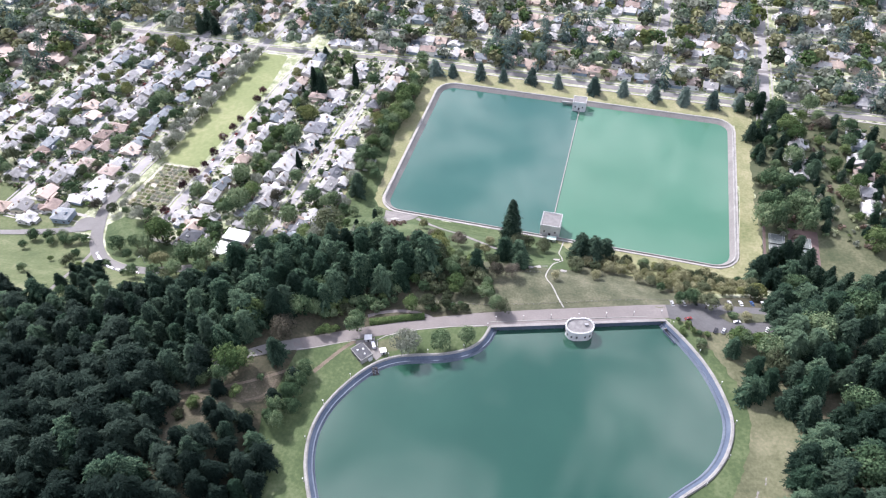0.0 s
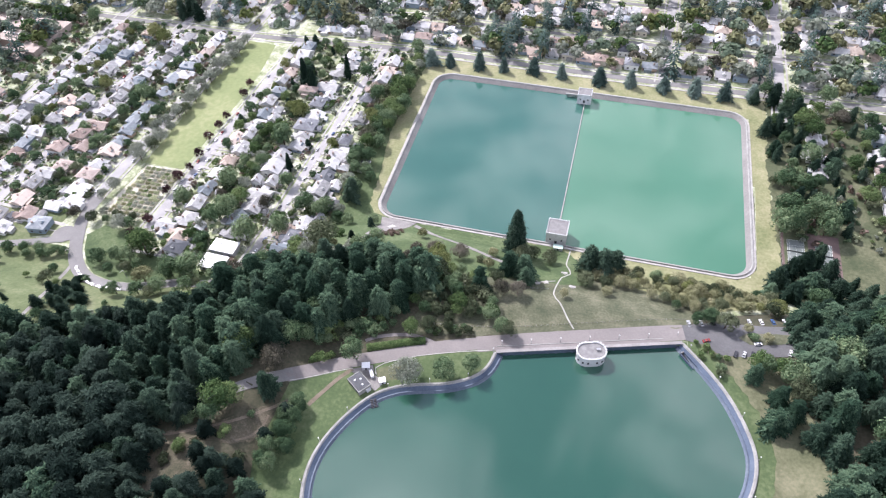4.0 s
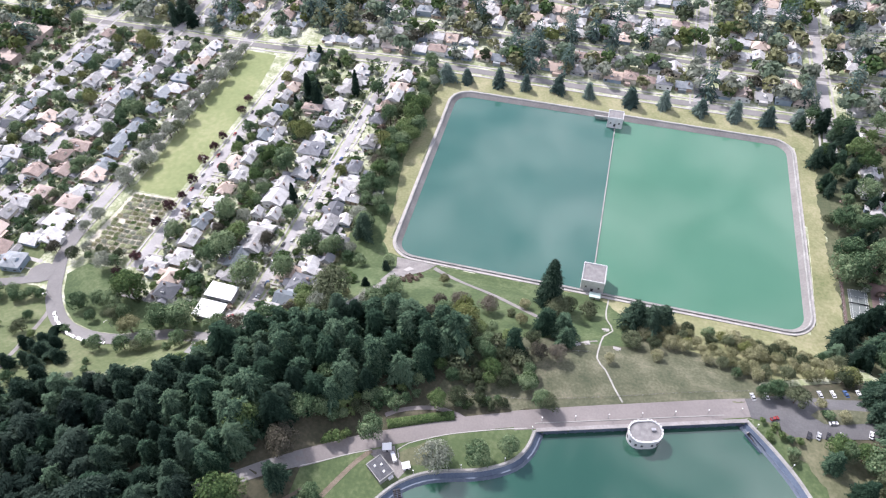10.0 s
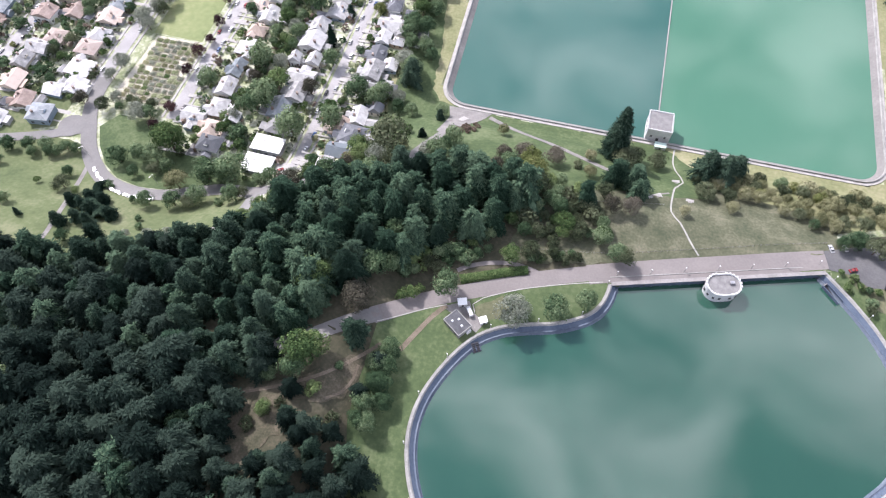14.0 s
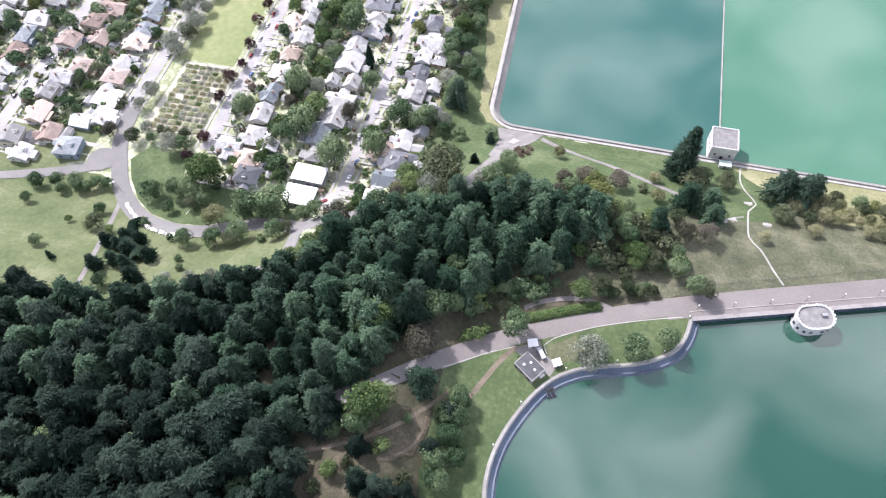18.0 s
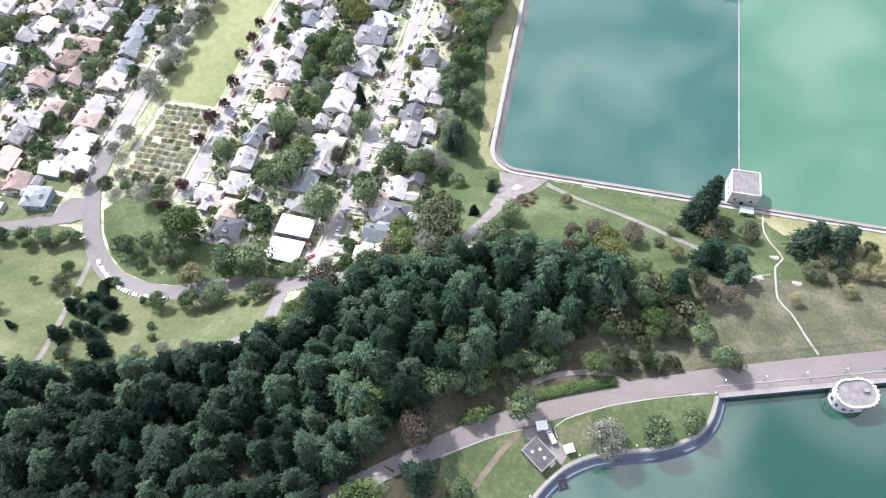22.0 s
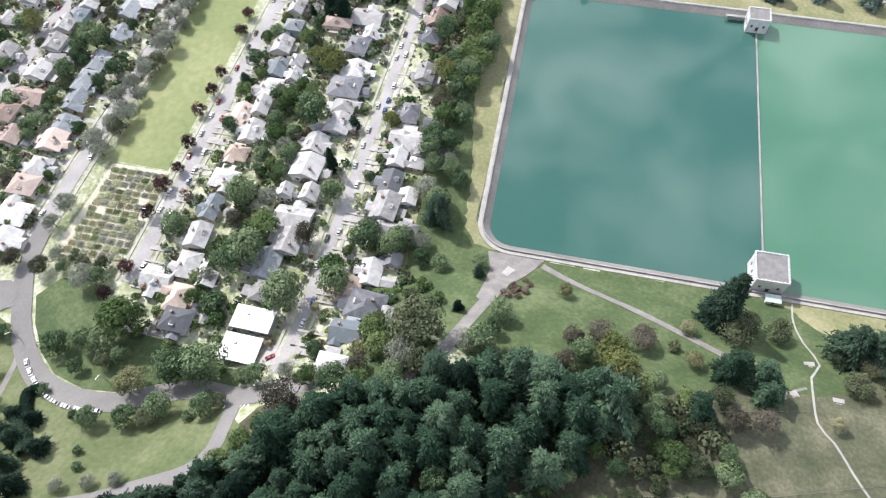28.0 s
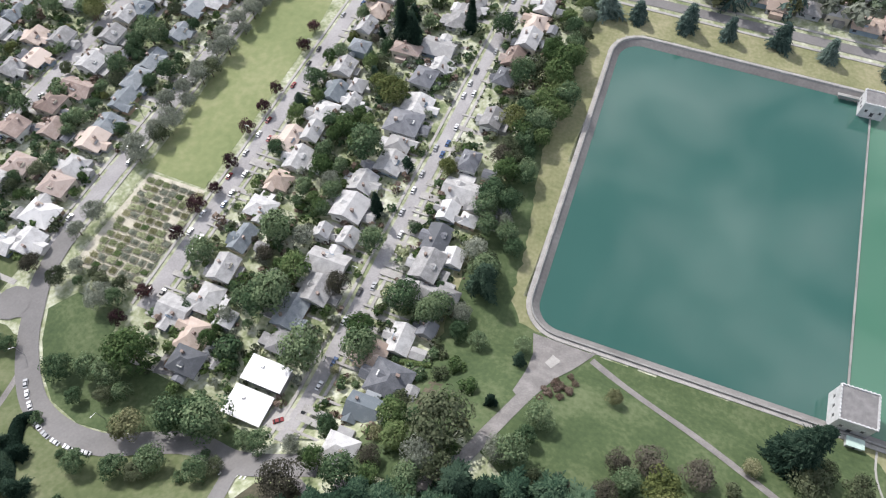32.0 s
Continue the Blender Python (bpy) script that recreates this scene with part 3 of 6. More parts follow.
def gatehouse_oval(x, y, z0, turn):
    root = tagged(new("gatehouse"), "white oval gatehouse with a grey flat roof standing in water", "gatehouse")
    root.matrix_world = pose(x, y, z0, 0, 0, turn)
    h = 9.4
    for name, w, d, a, b, m in (("wall", 16.5, 11.5, 0, h, M_WHITE), ("plinth", 17.1, 12.1, 0, 1.6, M_CONCRETE), ("roof", 15.6, 10.6, h, h + 0.12, M_ROOFGREY)):
        bm = bmesh.new()
        prism(bm, stadium(w, d), a, b)
        part(name, bm, m, root)
    bm = bmesh.new()
    out = stadium(17.1, 12.1)
    ring(bm, out, [(0, h - 0.6), (0, h + 0.7), (0.7, h + 0.7), (0.7, h)])
    n = len(out)
    for i in range(0, n):
        px, py = out[i]
        box(bm, px * 0.96, py * 0.95, h + 0.7, 0.9, 0.9, 0.5, math.atan2(py, px))
    part("battlement", bm, M_WHITE, root)
    for i, (px, py) in enumerate(stadium(16.6, 11.6, 6)):
        bm = bmesh.new()
        box(bm, px, py, 5.2, 0.3, 1.1, 1.5, math.atan2(py, px - max(-2.5, min(2.5, px))))
        part("window", bm, M_DARK, root)
    bm = bmesh.new()
    box(bm, 4.0, 0.5, h + 0.1, 2.2, 1.4, 1.3)
    part("roof_hatch", bm, M_METAL, root)


gatehouse_oval(-4, 270, 20.0, 18.6)

# ---- roads ----
ribbon("road_dam", [(-68, 260.7), (-42, 270.3), (-15, 279.8), (23, 292.6), (46, 300.4)], 10.8, M_DAMROAD, "brownish-grey asphalt road over the dam crest", lift=0.22)
ribbon("road_hill", [(-163, 209.5), (-145, 224), (-129, 233), (-113, 241), (-97, 249.3), (-79, 257), (-62, 263.6)], 8.4, M_DAMROAD, "brownish-grey asphalt road past the pump house", lift=0.26)
ribbon("road_wood", [(-215, 176), (-195, 184), (-180, 195), (-169, 204.5), (-160, 212)], 7.4, M_ASPHALT, "narrow shaded asphalt road into the wood", lift=0.3)
ribbon("kerb", [(-160, 207.5), (-144, 219.5), (-131, 226.5)], 0.45, M_WALK, "thin pale concrete kerb beside the road", "kerb", lift=0.36, thick=0.3)
ribbon("kerb", [(-117, 226), (-119, 230), (-115, 234.5), (-103, 241.6), (-94, 246), (-77, 252.8), (-60, 258.6)], 0.45, M_WALK, "thin pale concrete kerb beside the road", "kerb", lift=0.36, thick=0.3)
ribbon("path_side", [(-131, 246), (-126, 250), (-116, 254.6), (-105, 257), (-95, 256), (-90, 254.5)], 2.4, M_DAMROAD, "narrow side path behind the hedge", "path", lift=0.3)
drape("road_parking", [(44, 305), (62, 313.5), (92, 320.5), (112, 327), (150, 338), (150, 322), (112, 300), (92, 295), (78, 291.5), (66, 289.5), (56, 294.5), (47, 294.5)], M_CARPARK, "dark asphalt car park beside the dam", "road", lift=0.3)
ribbon("road_winding", [(-402, 345), (-398, 320), (-390, 303), (-381, 288), (-368, 275), (-352, 265), (-333, 261), (-314, 263), (-298, 271), (-281, 277), (-262, 276), (-247, 279), (-225, 286)],
       10.0, M_ASPHALT, "grey asphalt road winding round the park foot")
ribbon("road_park", [(-259, 276), (-256, 262), (-254.5, 250), (-260, 240), (-278, 230), (-296, 220), (-318, 212)], 7.0, M_ASPHALT, "narrow asphalt park road")
ribbon("path_basin", [(-148, 373), (-158, 354), (-164, 340), (-172, 318), (-178, 303), (-190, 288), (-215, 280)], 5.5, M_PATH, "pale path down from the lower reservoir")
ribbon("path_slope", [(-143, 371), (-114, 358), (-93, 349), (-72, 339), (-58, 332)], 3.0, M_PATH, "pale gravel path across the lawn")
M_CHALK = mat("worn_pale_concrete", [(0.27, 0.265, 0.24), (0.34, 0.335, 0.305), (0.42, 0.41, 0.375)], 0.3, 0.85, 0.1)
ribbon("path_dam", [(-29, 376), (-29.5, 364), (-29, 352), (-26, 345), (-25, 340), (-30, 332), (-31, 326), (-32, 310), (-27, 303), (-21, 293), (-16, 286)], 0.9, M_CHALK, "narrow white path up the dam slope")
STREETS_Y = [(-340.5, 322, 603), (-247.5, 290, 603), (-404, 330, 900), (-481, 300, 900), (-558, 300, 900), (-635, 300, 900), (-712, 300, 900), (18, 603, 1000), (118, 560, 1000)]
STREETS_X = [(603, -760, 330), (667, -330, 420), (745, -330, 420), (823, -330, 420)]
for x, y0, y1 in STREETS_Y:
    wide = 6.6 if x == -247.5 else 9.0
    ribbon("street", [(x, y0), (x, (y0 + y1) / 2), (x, y1)], wide, M_STREET, "sunlit residential street", lift=0.22, step=8)
    for s in (-1, 1):
        px = x + s * (wide / 2 + 2.6)
        ribbon("pavement", [(px, y0), (px, (y0 + y1) / 2), (px, y1)], 1.5, M_WALK, "pale concrete footpath", "pavement", lift=0.33, step=8, thick=0.3)
for y, x0, x1 in STREETS_X:
    ribbon("street", [(x0, y), ((x0 + x1) / 2, y), (x1, y)], 7.5 if y < 610 else 5.5, M_ASPHALT, "sunlit residential street", lift=0.24, step=8)
    for s in (-1, 1):
        ribbon("pavement", [(x0, y + s * 7.4), ((x0 + x1) / 2, y + s * 7.4), (x1, y + s * 7.4)], 1.7, M_WALK, "pale concrete footpath", "pavement", lift=0.35, step=8, thick=0.3)

# ---- lawns ----
drape("street_end", [(-402 + 9 * math.cos(k * 0.524), 302 + 9 * math.sin(k * 0.524)) for k in range(12)], M_ASPHALT, "rounded asphalt turning place at the street end", "road", lift=0.5)
ribbon("street_junction", [(-530, 254), (-470, 271), (-442, 281), (-420, 289), (-400, 298), (-391, 302)], 7.0, M_ASPHALT, "grey asphalt side street", lift=0.42)
drape("front_gardens", [(-412, 299), (-440, 288), (-470, 277), (-530, 260), (-545, 330), (-412, 330)], M_PARK, "green front gardens along the side street", "lawn", lift=0.1)
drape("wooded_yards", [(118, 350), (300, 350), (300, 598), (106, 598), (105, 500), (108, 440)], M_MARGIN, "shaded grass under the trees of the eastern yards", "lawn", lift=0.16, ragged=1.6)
drape("lawn_field", [(-390, 392), (-352, 391), (-353, 510), (-357, 545), (-364, 590), (-399, 593), (-399, 535), (-394, 480), (-391, 430)], M_FIELD, "long mown green sports field", lift=0.1)
drape("lawn_basin", [(-205, 330), (-150, 300), (20, 304), (110, 350), (113, 400), (107, 470), (106, 596), (-200, 596), (-207, 480), (-215, 400)], M_BANK, "sunlit dry grass banks round the lower reservoir", lift=0.06, cell=4)
drape("lawn_slope", [(-184, 376), (-182, 340), (-182, 316), (-150, 300), (-100, 306), (-60, 318), (-34, 322), (-14, 328), (-10, 348), (-18, 362), (-30, 372), (-38, 376), (-90, 375.5)], M_LAWN, "green lawn below the lower reservoir", lift=0.2, ragged=0.9)
drape("slope_dam", [(-112, 257), (-60, 269), (46, 304), (62, 332), (20, 338), (-6, 346), (-34, 332), (-60, 320), (-100, 306)], M_DRY, "dry grass slope below the dam", lift=0.16, ragged=1.4)
drape("verge_north", [(50, 297), (98, 292), (120, 240), (116, 190), (98, 150), (80, 170), (92, 212), (94, 232), (86, 258), (66, 284)], M_VERGE, "dry yellowish grass verge beside the upper reservoir", lift=0.26, ragged=1.0)
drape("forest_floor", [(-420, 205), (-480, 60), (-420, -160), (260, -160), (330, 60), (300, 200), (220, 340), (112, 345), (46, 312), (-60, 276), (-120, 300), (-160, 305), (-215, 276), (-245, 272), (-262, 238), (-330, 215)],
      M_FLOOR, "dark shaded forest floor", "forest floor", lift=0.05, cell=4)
drape("lawn_upper", [(-160, 212), (-128, 238), (-60, 264), (40, 294), (60, 296), (98, 292), (120, 240), (116, 190), (98, 150), (60, 110), (-60, 72), (-140, 100), (-158, 160)], M_LAWN, "grass margin round the upper reservoir", lift=0.16, cell=4)
drape("lawn_park", [(-420, 190), (-330, 194), (-290, 202), (-262, 216), (-246, 238), (-248, 262), (-262, 272), (-283, 274), (-300, 267), (-316, 258), (-335, 256), (-356, 262), (-372, 273), (-388, 290), (-500, 300), (-520, 210)], M_PARK, "open green park lawn with shrubs", lift=0.12, cell=4, ragged=1.0)
drape("lawn_corner", [(-376, 318), (-350, 318), (-345, 300), (-300, 296), (-262, 288), (-262, 281), (-282, 282), (-300, 276), (-316, 268), (-332, 266), (-350, 270), (-364, 279), (-376, 292), (-384, 306)], M_LAWN, "small green lawn inside the road bend", lift=0.15)
drape("lawn_south", [(-226, 284), (-190, 290), (-178, 330), (-176, 374), (-184, 386), (-188, 420), (-198, 470), (-200, 594), (-206, 594), (-210, 400), (-206, 345), (-212, 310)], M_LAWN, "green grass between the houses and the lower reservoir", lift=0.24, ragged=1.0)


# ---- trees ----
def conifer_mesh(seed, h, r, droop=0.25, tiers=16, spokes=9, base=0.12, spread=1.0, power=0.62, sprays=3, lift=0.15, uneven=0.0):
    """Tiers of boughs round a trunk, each a spine with ragged side sprays; uneven: how far the outline swells and dips."""
    rng = random.Random(seed)
    verts, faces = [], []
    swell = [(rng.uniform(0, 6.283), rng.randrange(2, 5), rng.uniform(0.3, 1.0)) for _ in range(3)]
    for k in range(tiers):
        f = max(0.0, (k + rng.uniform(-0.35, 0.35)) / tiers)
        z = h * (base + (1 - base) * f)
        reach = r * (1 - f) ** power * rng.uniform(0.8, 1.12) + 0.4
        n = max(4, int(spokes * (1 - 0.4 * f)))
        turn = rng.uniform(0, 6.3)
        for i in range(n):
            a = turn + 6.283 * i / n + rng.uniform(-0.3, 0.3)
            L = reach * rng.uniform(0.55, 1.2) * (1 + uneven * sum(q * math.sin(m * a + p + 3 * f) for p, m, q in swell) / 2)
            ca, sa = math.cos(a), math.sin(a)
            rise = lift * rng.uniform(0.4, 1.6) + 0.5 * f * lift

            def at(s, d, up=0.0):
                return (ca * L * s - sa * d, sa * L * s + ca * d, z + rise * L * s - (droop + rise) * L * s * s - abs(d) * 0.3 + up)
            w = L * 0.07 + 0.1
            m = len(verts)
            verts.extend([at(0.05, -w * 0.6), at(0.05, w * 0.6), at(0.65, -w), at(0.65, w), at(1.0, 0)])
            faces.extend([(m, m + 1, m + 3, m + 2), (m + 2, m + 3, m + 4)])
            for q in range(2 * sprays):
                s = 0.3 + 0.72 * (q + rng.uniform(0, 0.9)) / (2 * sprays)
                side = -1 if q % 2 else 1
                yaw = rng.uniform(0.25, 1.35) if s < 0.9 else rng.uniform(0, 0.7)
                e = (L * 0.36 * (1.2 - s) + 0.55) * spread * rng.uniform(0.7, 1.3)
                px, py, pz = at(s, 0.0, rng.uniform(-0.1, 0.25))
                dx, dy = math.cos(a + side * yaw), math.sin(a + side * yaw)
                tip, b = rng.uniform(-1.15, 0.15), e * rng.uniform(0.13, 0.24)
                m = len(verts)
                verts.extend([(px, py, pz), (px + dx * e * 0.5 - dy * b, py + dy * e * 0.5 + dx * b, pz + tip * e * 0.6 + rng.uniform(-0.2, 0.1)),
                              (px + dx * e, py + dy * e, pz + tip * e), (px + dx * e * 0.5 + dy * b, py + dy * e * 0.5 - dx * b, pz + tip * e * 0.6 + rng.uniform(-0.2, 0.1))])
                faces.append((m, m + 1, m + 2, m + 3))
    m = len(verts)
    verts.extend([(0.35, 0, h * 0.92), (-0.17, 0.3, h * 0.92), (-0.17, -0.3, h * 0.92), (0, 0, h * 1.03)])
    faces.extend([(m, m + 1, m + 3), (m + 1, m + 2, m + 3), (m + 2, m, m + 3)])
    me = bpy.data.meshes.new("crown")
    me.from_pydata(verts, [], faces)
    me.update()
    return me


def broad_mesh(seed, h, r, lobes=18, leaves=64, size=0.9, low=0.22):
    """Leaf sprays scattered over uneven lobes, open between them."""
    rng = random.Random(seed)
    verts, faces = [], []
    centres = [(0, 0, h * 0.66, r * 0.62)]
    for i in range(lobes):
        a = 6.283 * i / lobes * 1.618 + rng.uniform(-0.4, 0.4)
        f = rng.uniform(0.0, 1.0)
        d = r * (0.66 - 0.34 * f) * rng.uniform(0.75, 1.15)
        centres.append((d * math.cos(a), d * math.sin(a), h * (low + 0.2 + (0.62 - low) * f), r * rng.uniform(0.24, 0.5)))
    for cx, cy, cz, cr in centres:
        flat = min(1.0, h * 0.24 / cr)
        for _ in range(leaves):
            z = rng.uniform(-0.55, 1)
            a = rng.uniform(0, 6.283)
            k = math.sqrt(max(0, 1 - z * z))
            n = Vector((k * math.cos(a), k * math.sin(a), z))
            p = Vector((cx, cy, cz)) + Vector((n.x, n.y, n.z * flat)) * cr * rng.uniform(0.72, 1.16)
            n = (n + Vector((rng.uniform(-1, 1), rng.uniform(-1, 1), rng.uniform(-0.4, 1))) * 0.36).normalized()
            t = n.orthogonal().normalized()
            b = n.cross(t)
            s = size * rng.uniform(0.6, 1.35)
            g = rng.uniform(0, 6.283)
            m = len(verts)
            sx = 3 + rng.randrange(2)
            for q in range(sx):
                an = g + 6.283 * q / sx
                kk = s * rng.uniform(0.6, 1.1)
                verts.append(tuple(p + t * (math.cos(an) * kk) + b * (math.sin(an) * kk) + n * rng.uniform(-0.15, 0.15) * s))
            faces.append(tuple(range(m, m + sx)))
    me = bpy.data.meshes.new("crown")
    me.from_pydata(verts, [], faces)
    me.update()
    return me


def trunk_mesh(h, r, limbs=0, seed=0):
    rng = random.Random(seed)
    verts, faces = [], []

    def tube(a, b, ra, rb, n=6):
        a, b = Vector(a), Vector(b)
        d = (b - a).normalized()
        t = d.orthogonal().normalized()
        s = d.cross(t)
        m = len(verts)
        for p, q in ((a, ra), (b, rb)):
            for k in range(n):
                verts.append(tuple(p + (t * math.cos(6.283 * k / n) + s * math.sin(6.283 * k / n)) * q))
        for k in range(n):
            faces.append((m + k, m + (k + 1) % n, m + n + (k + 1) % n, m + n + k))
    tube((0, 0, -1.0), (0, 0, h * 0.45), r * 1.15, r * 0.7)
    tube((0, 0, h * 0.45), (0.1, 0.05, h * 0.9), r * 0.7, r * 0.15)
    for i in range(limbs):
        a = 6.283 * i / limbs + rng.uniform(-0.4, 0.4)
        z = h * rng.uniform(0.2, 0.45)
        tube((0, 0, z), (math.cos(a) * h * 0.28, math.sin(a) * h * 0.28, z + h * 0.25), r * 0.45, r * 0.12, 4)
    me = bpy.data.meshes.new("trunk")
    me.from_pydata(verts, [], faces)
    me.update()
    return me


def tree_kind(name, crown, crown_mat, h, trunk_r, limbs, label, category, group=""):
    root = tagged(new(name), label, category, group)
    tm = trunk_mesh(h, trunk_r, limbs)
    attach("trunk", tm, M_BARK, root)
    attach("crown", crown, crown_mat, root)
    return root


KINDS = {}


def kind(key, root, h):
    KINDS.setdefault(key, []).append((root, h))
    root["spare"] = 1


def variants():
    for i in range(5):
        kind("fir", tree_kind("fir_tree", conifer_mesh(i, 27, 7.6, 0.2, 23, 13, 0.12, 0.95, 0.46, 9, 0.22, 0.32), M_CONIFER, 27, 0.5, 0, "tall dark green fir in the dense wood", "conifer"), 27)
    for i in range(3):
        kind("hemlock", tree_kind("hemlock_tree", conifer_mesh(20 + i, 24, 8.0, 0.24, 21, 14, 0.1, 1.0, 0.4, 9, 0.25, 0.45), M_LITHEMLOCK, 24, 0.45, 0, "broad drooping green hemlock in the wood", "conifer"), 24)
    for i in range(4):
        kind("shade_conifer", tree_kind("pine_tree", conifer_mesh(80 + i, 25, 8.2, 0.2, 20, 13, 0.2, 1.05, 0.36, 9, 0.28, 0.5), M_SHADENEEDLE, 25, 0.5, 0, "tall conifer of the dense wood with shade painted into its needles", "conifer"), 25)
    for i in range(2):
        kind("dense", tree_kind("giant_sequoia", conifer_mesh(40 + i, 30, 5.2, 0.12, 50, 18, 0.02, 0.9, 0.62, 4), M_CONIFER, 30, 0.9, 0, "tall dense dark green conifer with a pointed crown", "conifer"), 30)
    for i in range(2):
        kind("blue_cedar", tree_kind("blue_cedar", conifer_mesh(64 + i, 16, 6.2, 0.16, 20, 14, 0.06, 0.9, 0.5, 7, 0.2, 0.35), M_BLUECEDAR, 16, 0.45, 0, "rounded grey-green cedar on the grass beside the far street", "conifer"), 16)
        kind("cedar", tree_kind("cedar_tree", conifer_mesh(60 + i, 15, 5.2, 0.12, 20, 13, 0.1, 0.85, 0.45, 6, 0.2, 0.25), M_CONIFER, 15, 0.45, 0, "dark green spreading cedar on sunlit grass", "conifer"), 15)
    for key, m, hs, name, label in (
            ("broad", M_LEAF, (14, 12, 16), "broadleaf_tree", "rounded dark green leafy tree"),
            ("bright", M_BRIGHT, (12, 14), "linden_tree", "bright green rounded leafy tree"),
            ("yellow", M_YELLOW, (11,), "yellow_tree", "yellow-green leafy tree turning in autumn"),
            ("olive", M_OLIVE, (8, 9), "olive_tree", "dull olive-brown leafy small tree"),
            ("pale", M_PALE, (7, 8), "willow_tree", "low rounded pale olive-green bushy tree"),
            ("purple", M_PURPLE, (7.5,), "plum_tree", "small purple-leaved plum tree beside the street"),
            ("rust", M_RUST, (11,), "maple_tree", "rust-brown leafy autumn tree"),
            ("silver", M_SILVER, (11,), "silver_tree", "silvery grey-green leafy tree on the lawn")):
        for i, h in enumerate(hs):
            kind(key, tree_kind(name, broad_mesh(len(label) * 7 + i, h, h * (0.48 if key in ("broad", "bright", "yellow") else 0.54), leaves=150, size=0.03 * h), m, h, h * 0.028, 5, label, "tree"), h)
    for key, m, label in (("shrub", M_LEAF, "dense dark green low shrub"), ("shrub_olive", M_OLIVE, "dry olive-green low shrub"), ("shrub_bright", M_BRIGHT, "light green low garden shrub"), ("shrub_red", M_SHRUBRED, "reddish-brown low spreading shrub")):
        for i in range(2):
            kind(key, tree_kind("shrub", broad_mesh(200 + i + len(label), 4.0, 2.8, 8, 80, 0.3, 0.0), m, 3.0, 0.12, 3, label, "shrub"), 4)


variants()
COUNT = {}


def plant(key, x, y, h, rng=random.Random(5), label=""):
    """Sets one tree of a kind at its place with its own height and turn."""
    root, full = KINDS[key][rng.randrange(len(KINDS[key]))]
    k = h / full
    wide = k * rng.uniform(0.88, 1.15)
    root.scale = (wide, wide, k)
    m = pose(x, y, ground_z(x, y) - 0.1, rng.uniform(-2, 2), rng.uniform(-2, 2), rng.uniform(0, 360))
    ob = copy_thing(root, m)
    if "spare" in ob:
        del ob["spare"]
    if label:
        ob["label"] = label
    return ob


def grove(poly, gap, mix, seed, h0, h1, keep=1.0, group=""):
    """Fills a patch with trees no nearer than gap; mix: kinds and their shares."""
    rng = random.Random(seed)
    x0, x1 = min(p[0] for p in poly), max(p[0] for p in poly)
    y0, y1 = min(p[1] for p in poly), max(p[1] for p in poly)
    keys = [k for k, n in mix for _ in range(n)]
    done = []
    for _ in range(int(4 * (x1 - x0) * (y1 - y0) / gap / gap)):
        x, y = rng.uniform(x0, x1), rng.uniform(y0, y1)
        if inside(x, y, poly) and all((x - a) ** 2 + (y - b) ** 2 > gap * gap for a, b in done):
            done.append((x, y))
            if rng.random() < keep:
                key = rng.choice(keys)
                small = 0.55 if key in ("broad", "bright", "olive", "yellow") and h0 > 18 else 1.0
                ob = plant(key, x, y, rng.uniform(h0, h1) * small, rng)
                if group:
                    ob["group"] = group


WOOD_MIDDLE = [(-266, 224), (-262, 205), (-240, 166), (-215, 160), (-192, 172), (-200, 184)]
WOOD_NORTH = [(-224, 262), (-236, 244), (-260, 224), (-200, 184), (-186, 214), (-158, 243), (-136, 259), (-118, 272), (-104, 300), (-160, 303), (-205, 280)]
WOOD_WEST = [(-266, 224), (-292, 212), (-330, 204), (-400, 198), (-425, 168), (-300, 166), (-240, 166), (-262, 205)]
WOOD_SOUTH = [(-425, 168), (-300, 166), (-215, 160), (-212, 130), (-205, 110), (-150, 70), (-260, 55), (-360, 90), (-430, 150)]
# brighter needles lead here, darker firs in WOOD_MIDDLE: lit and shaded by colour
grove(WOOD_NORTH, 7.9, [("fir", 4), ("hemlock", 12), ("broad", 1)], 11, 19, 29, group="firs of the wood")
grove(WOOD_MIDDLE, 8.3, [("fir", 8), ("hemlock", 3), ("shade_conifer", 3)], 16, 20, 29, group="firs of the wood")
# west and south wood: its shade comes from the darkened needle colour
grove(WOOD_WEST, 8.6, [("shade_conifer", 8), ("fir", 3), ("hemlock", 3), ("broad", 1)], 18, 20, 29, group="firs of the wood")
grove(WOOD_SOUTH, 9.2, [("shade_conifer", 14), ("hemlock", 2), ("broad", 1)], 17, 22, 32, group="firs of the wood")
grove([(-162, 240), (-138, 257), (-121, 270), (-113, 263), (-128, 252), (-142, 242), (-156, 231)], 5.0, [("shrub", 3), ("broad", 2), ("shrub_bright", 1), ("olive", 2)], 29, 4.5, 8.5)
grove([(-186, 132), (-182, 96), (-140, 88), (-138, 112), (-144, 128), (-147, 154), (-160, 154), (-176, 142)], 8.0, [("shade_conifer", 6), ("fir", 2), ("hemlock", 2)], 13, 13, 20)
grove([(104, 328), (111, 290), (110, 244), (112, 205), (97, 165), (89, 140), (150, 140), (210, 250), (200, 330), (160, 345)], 9.4, [("fir", 6), ("hemlock", 6), ("broad", 1)], 12, 18, 27, group="trees of the north wood")
grove([(-20, 345), (15, 360), (60, 362), (100, 352), (100, 336), (60, 326), (40, 320), (20, 330)], 5.4, [("pale", 6), ("olive", 2), ("yellow", 1), ("broad", 1)], 14, 6, 11, group="scrub below the basin")
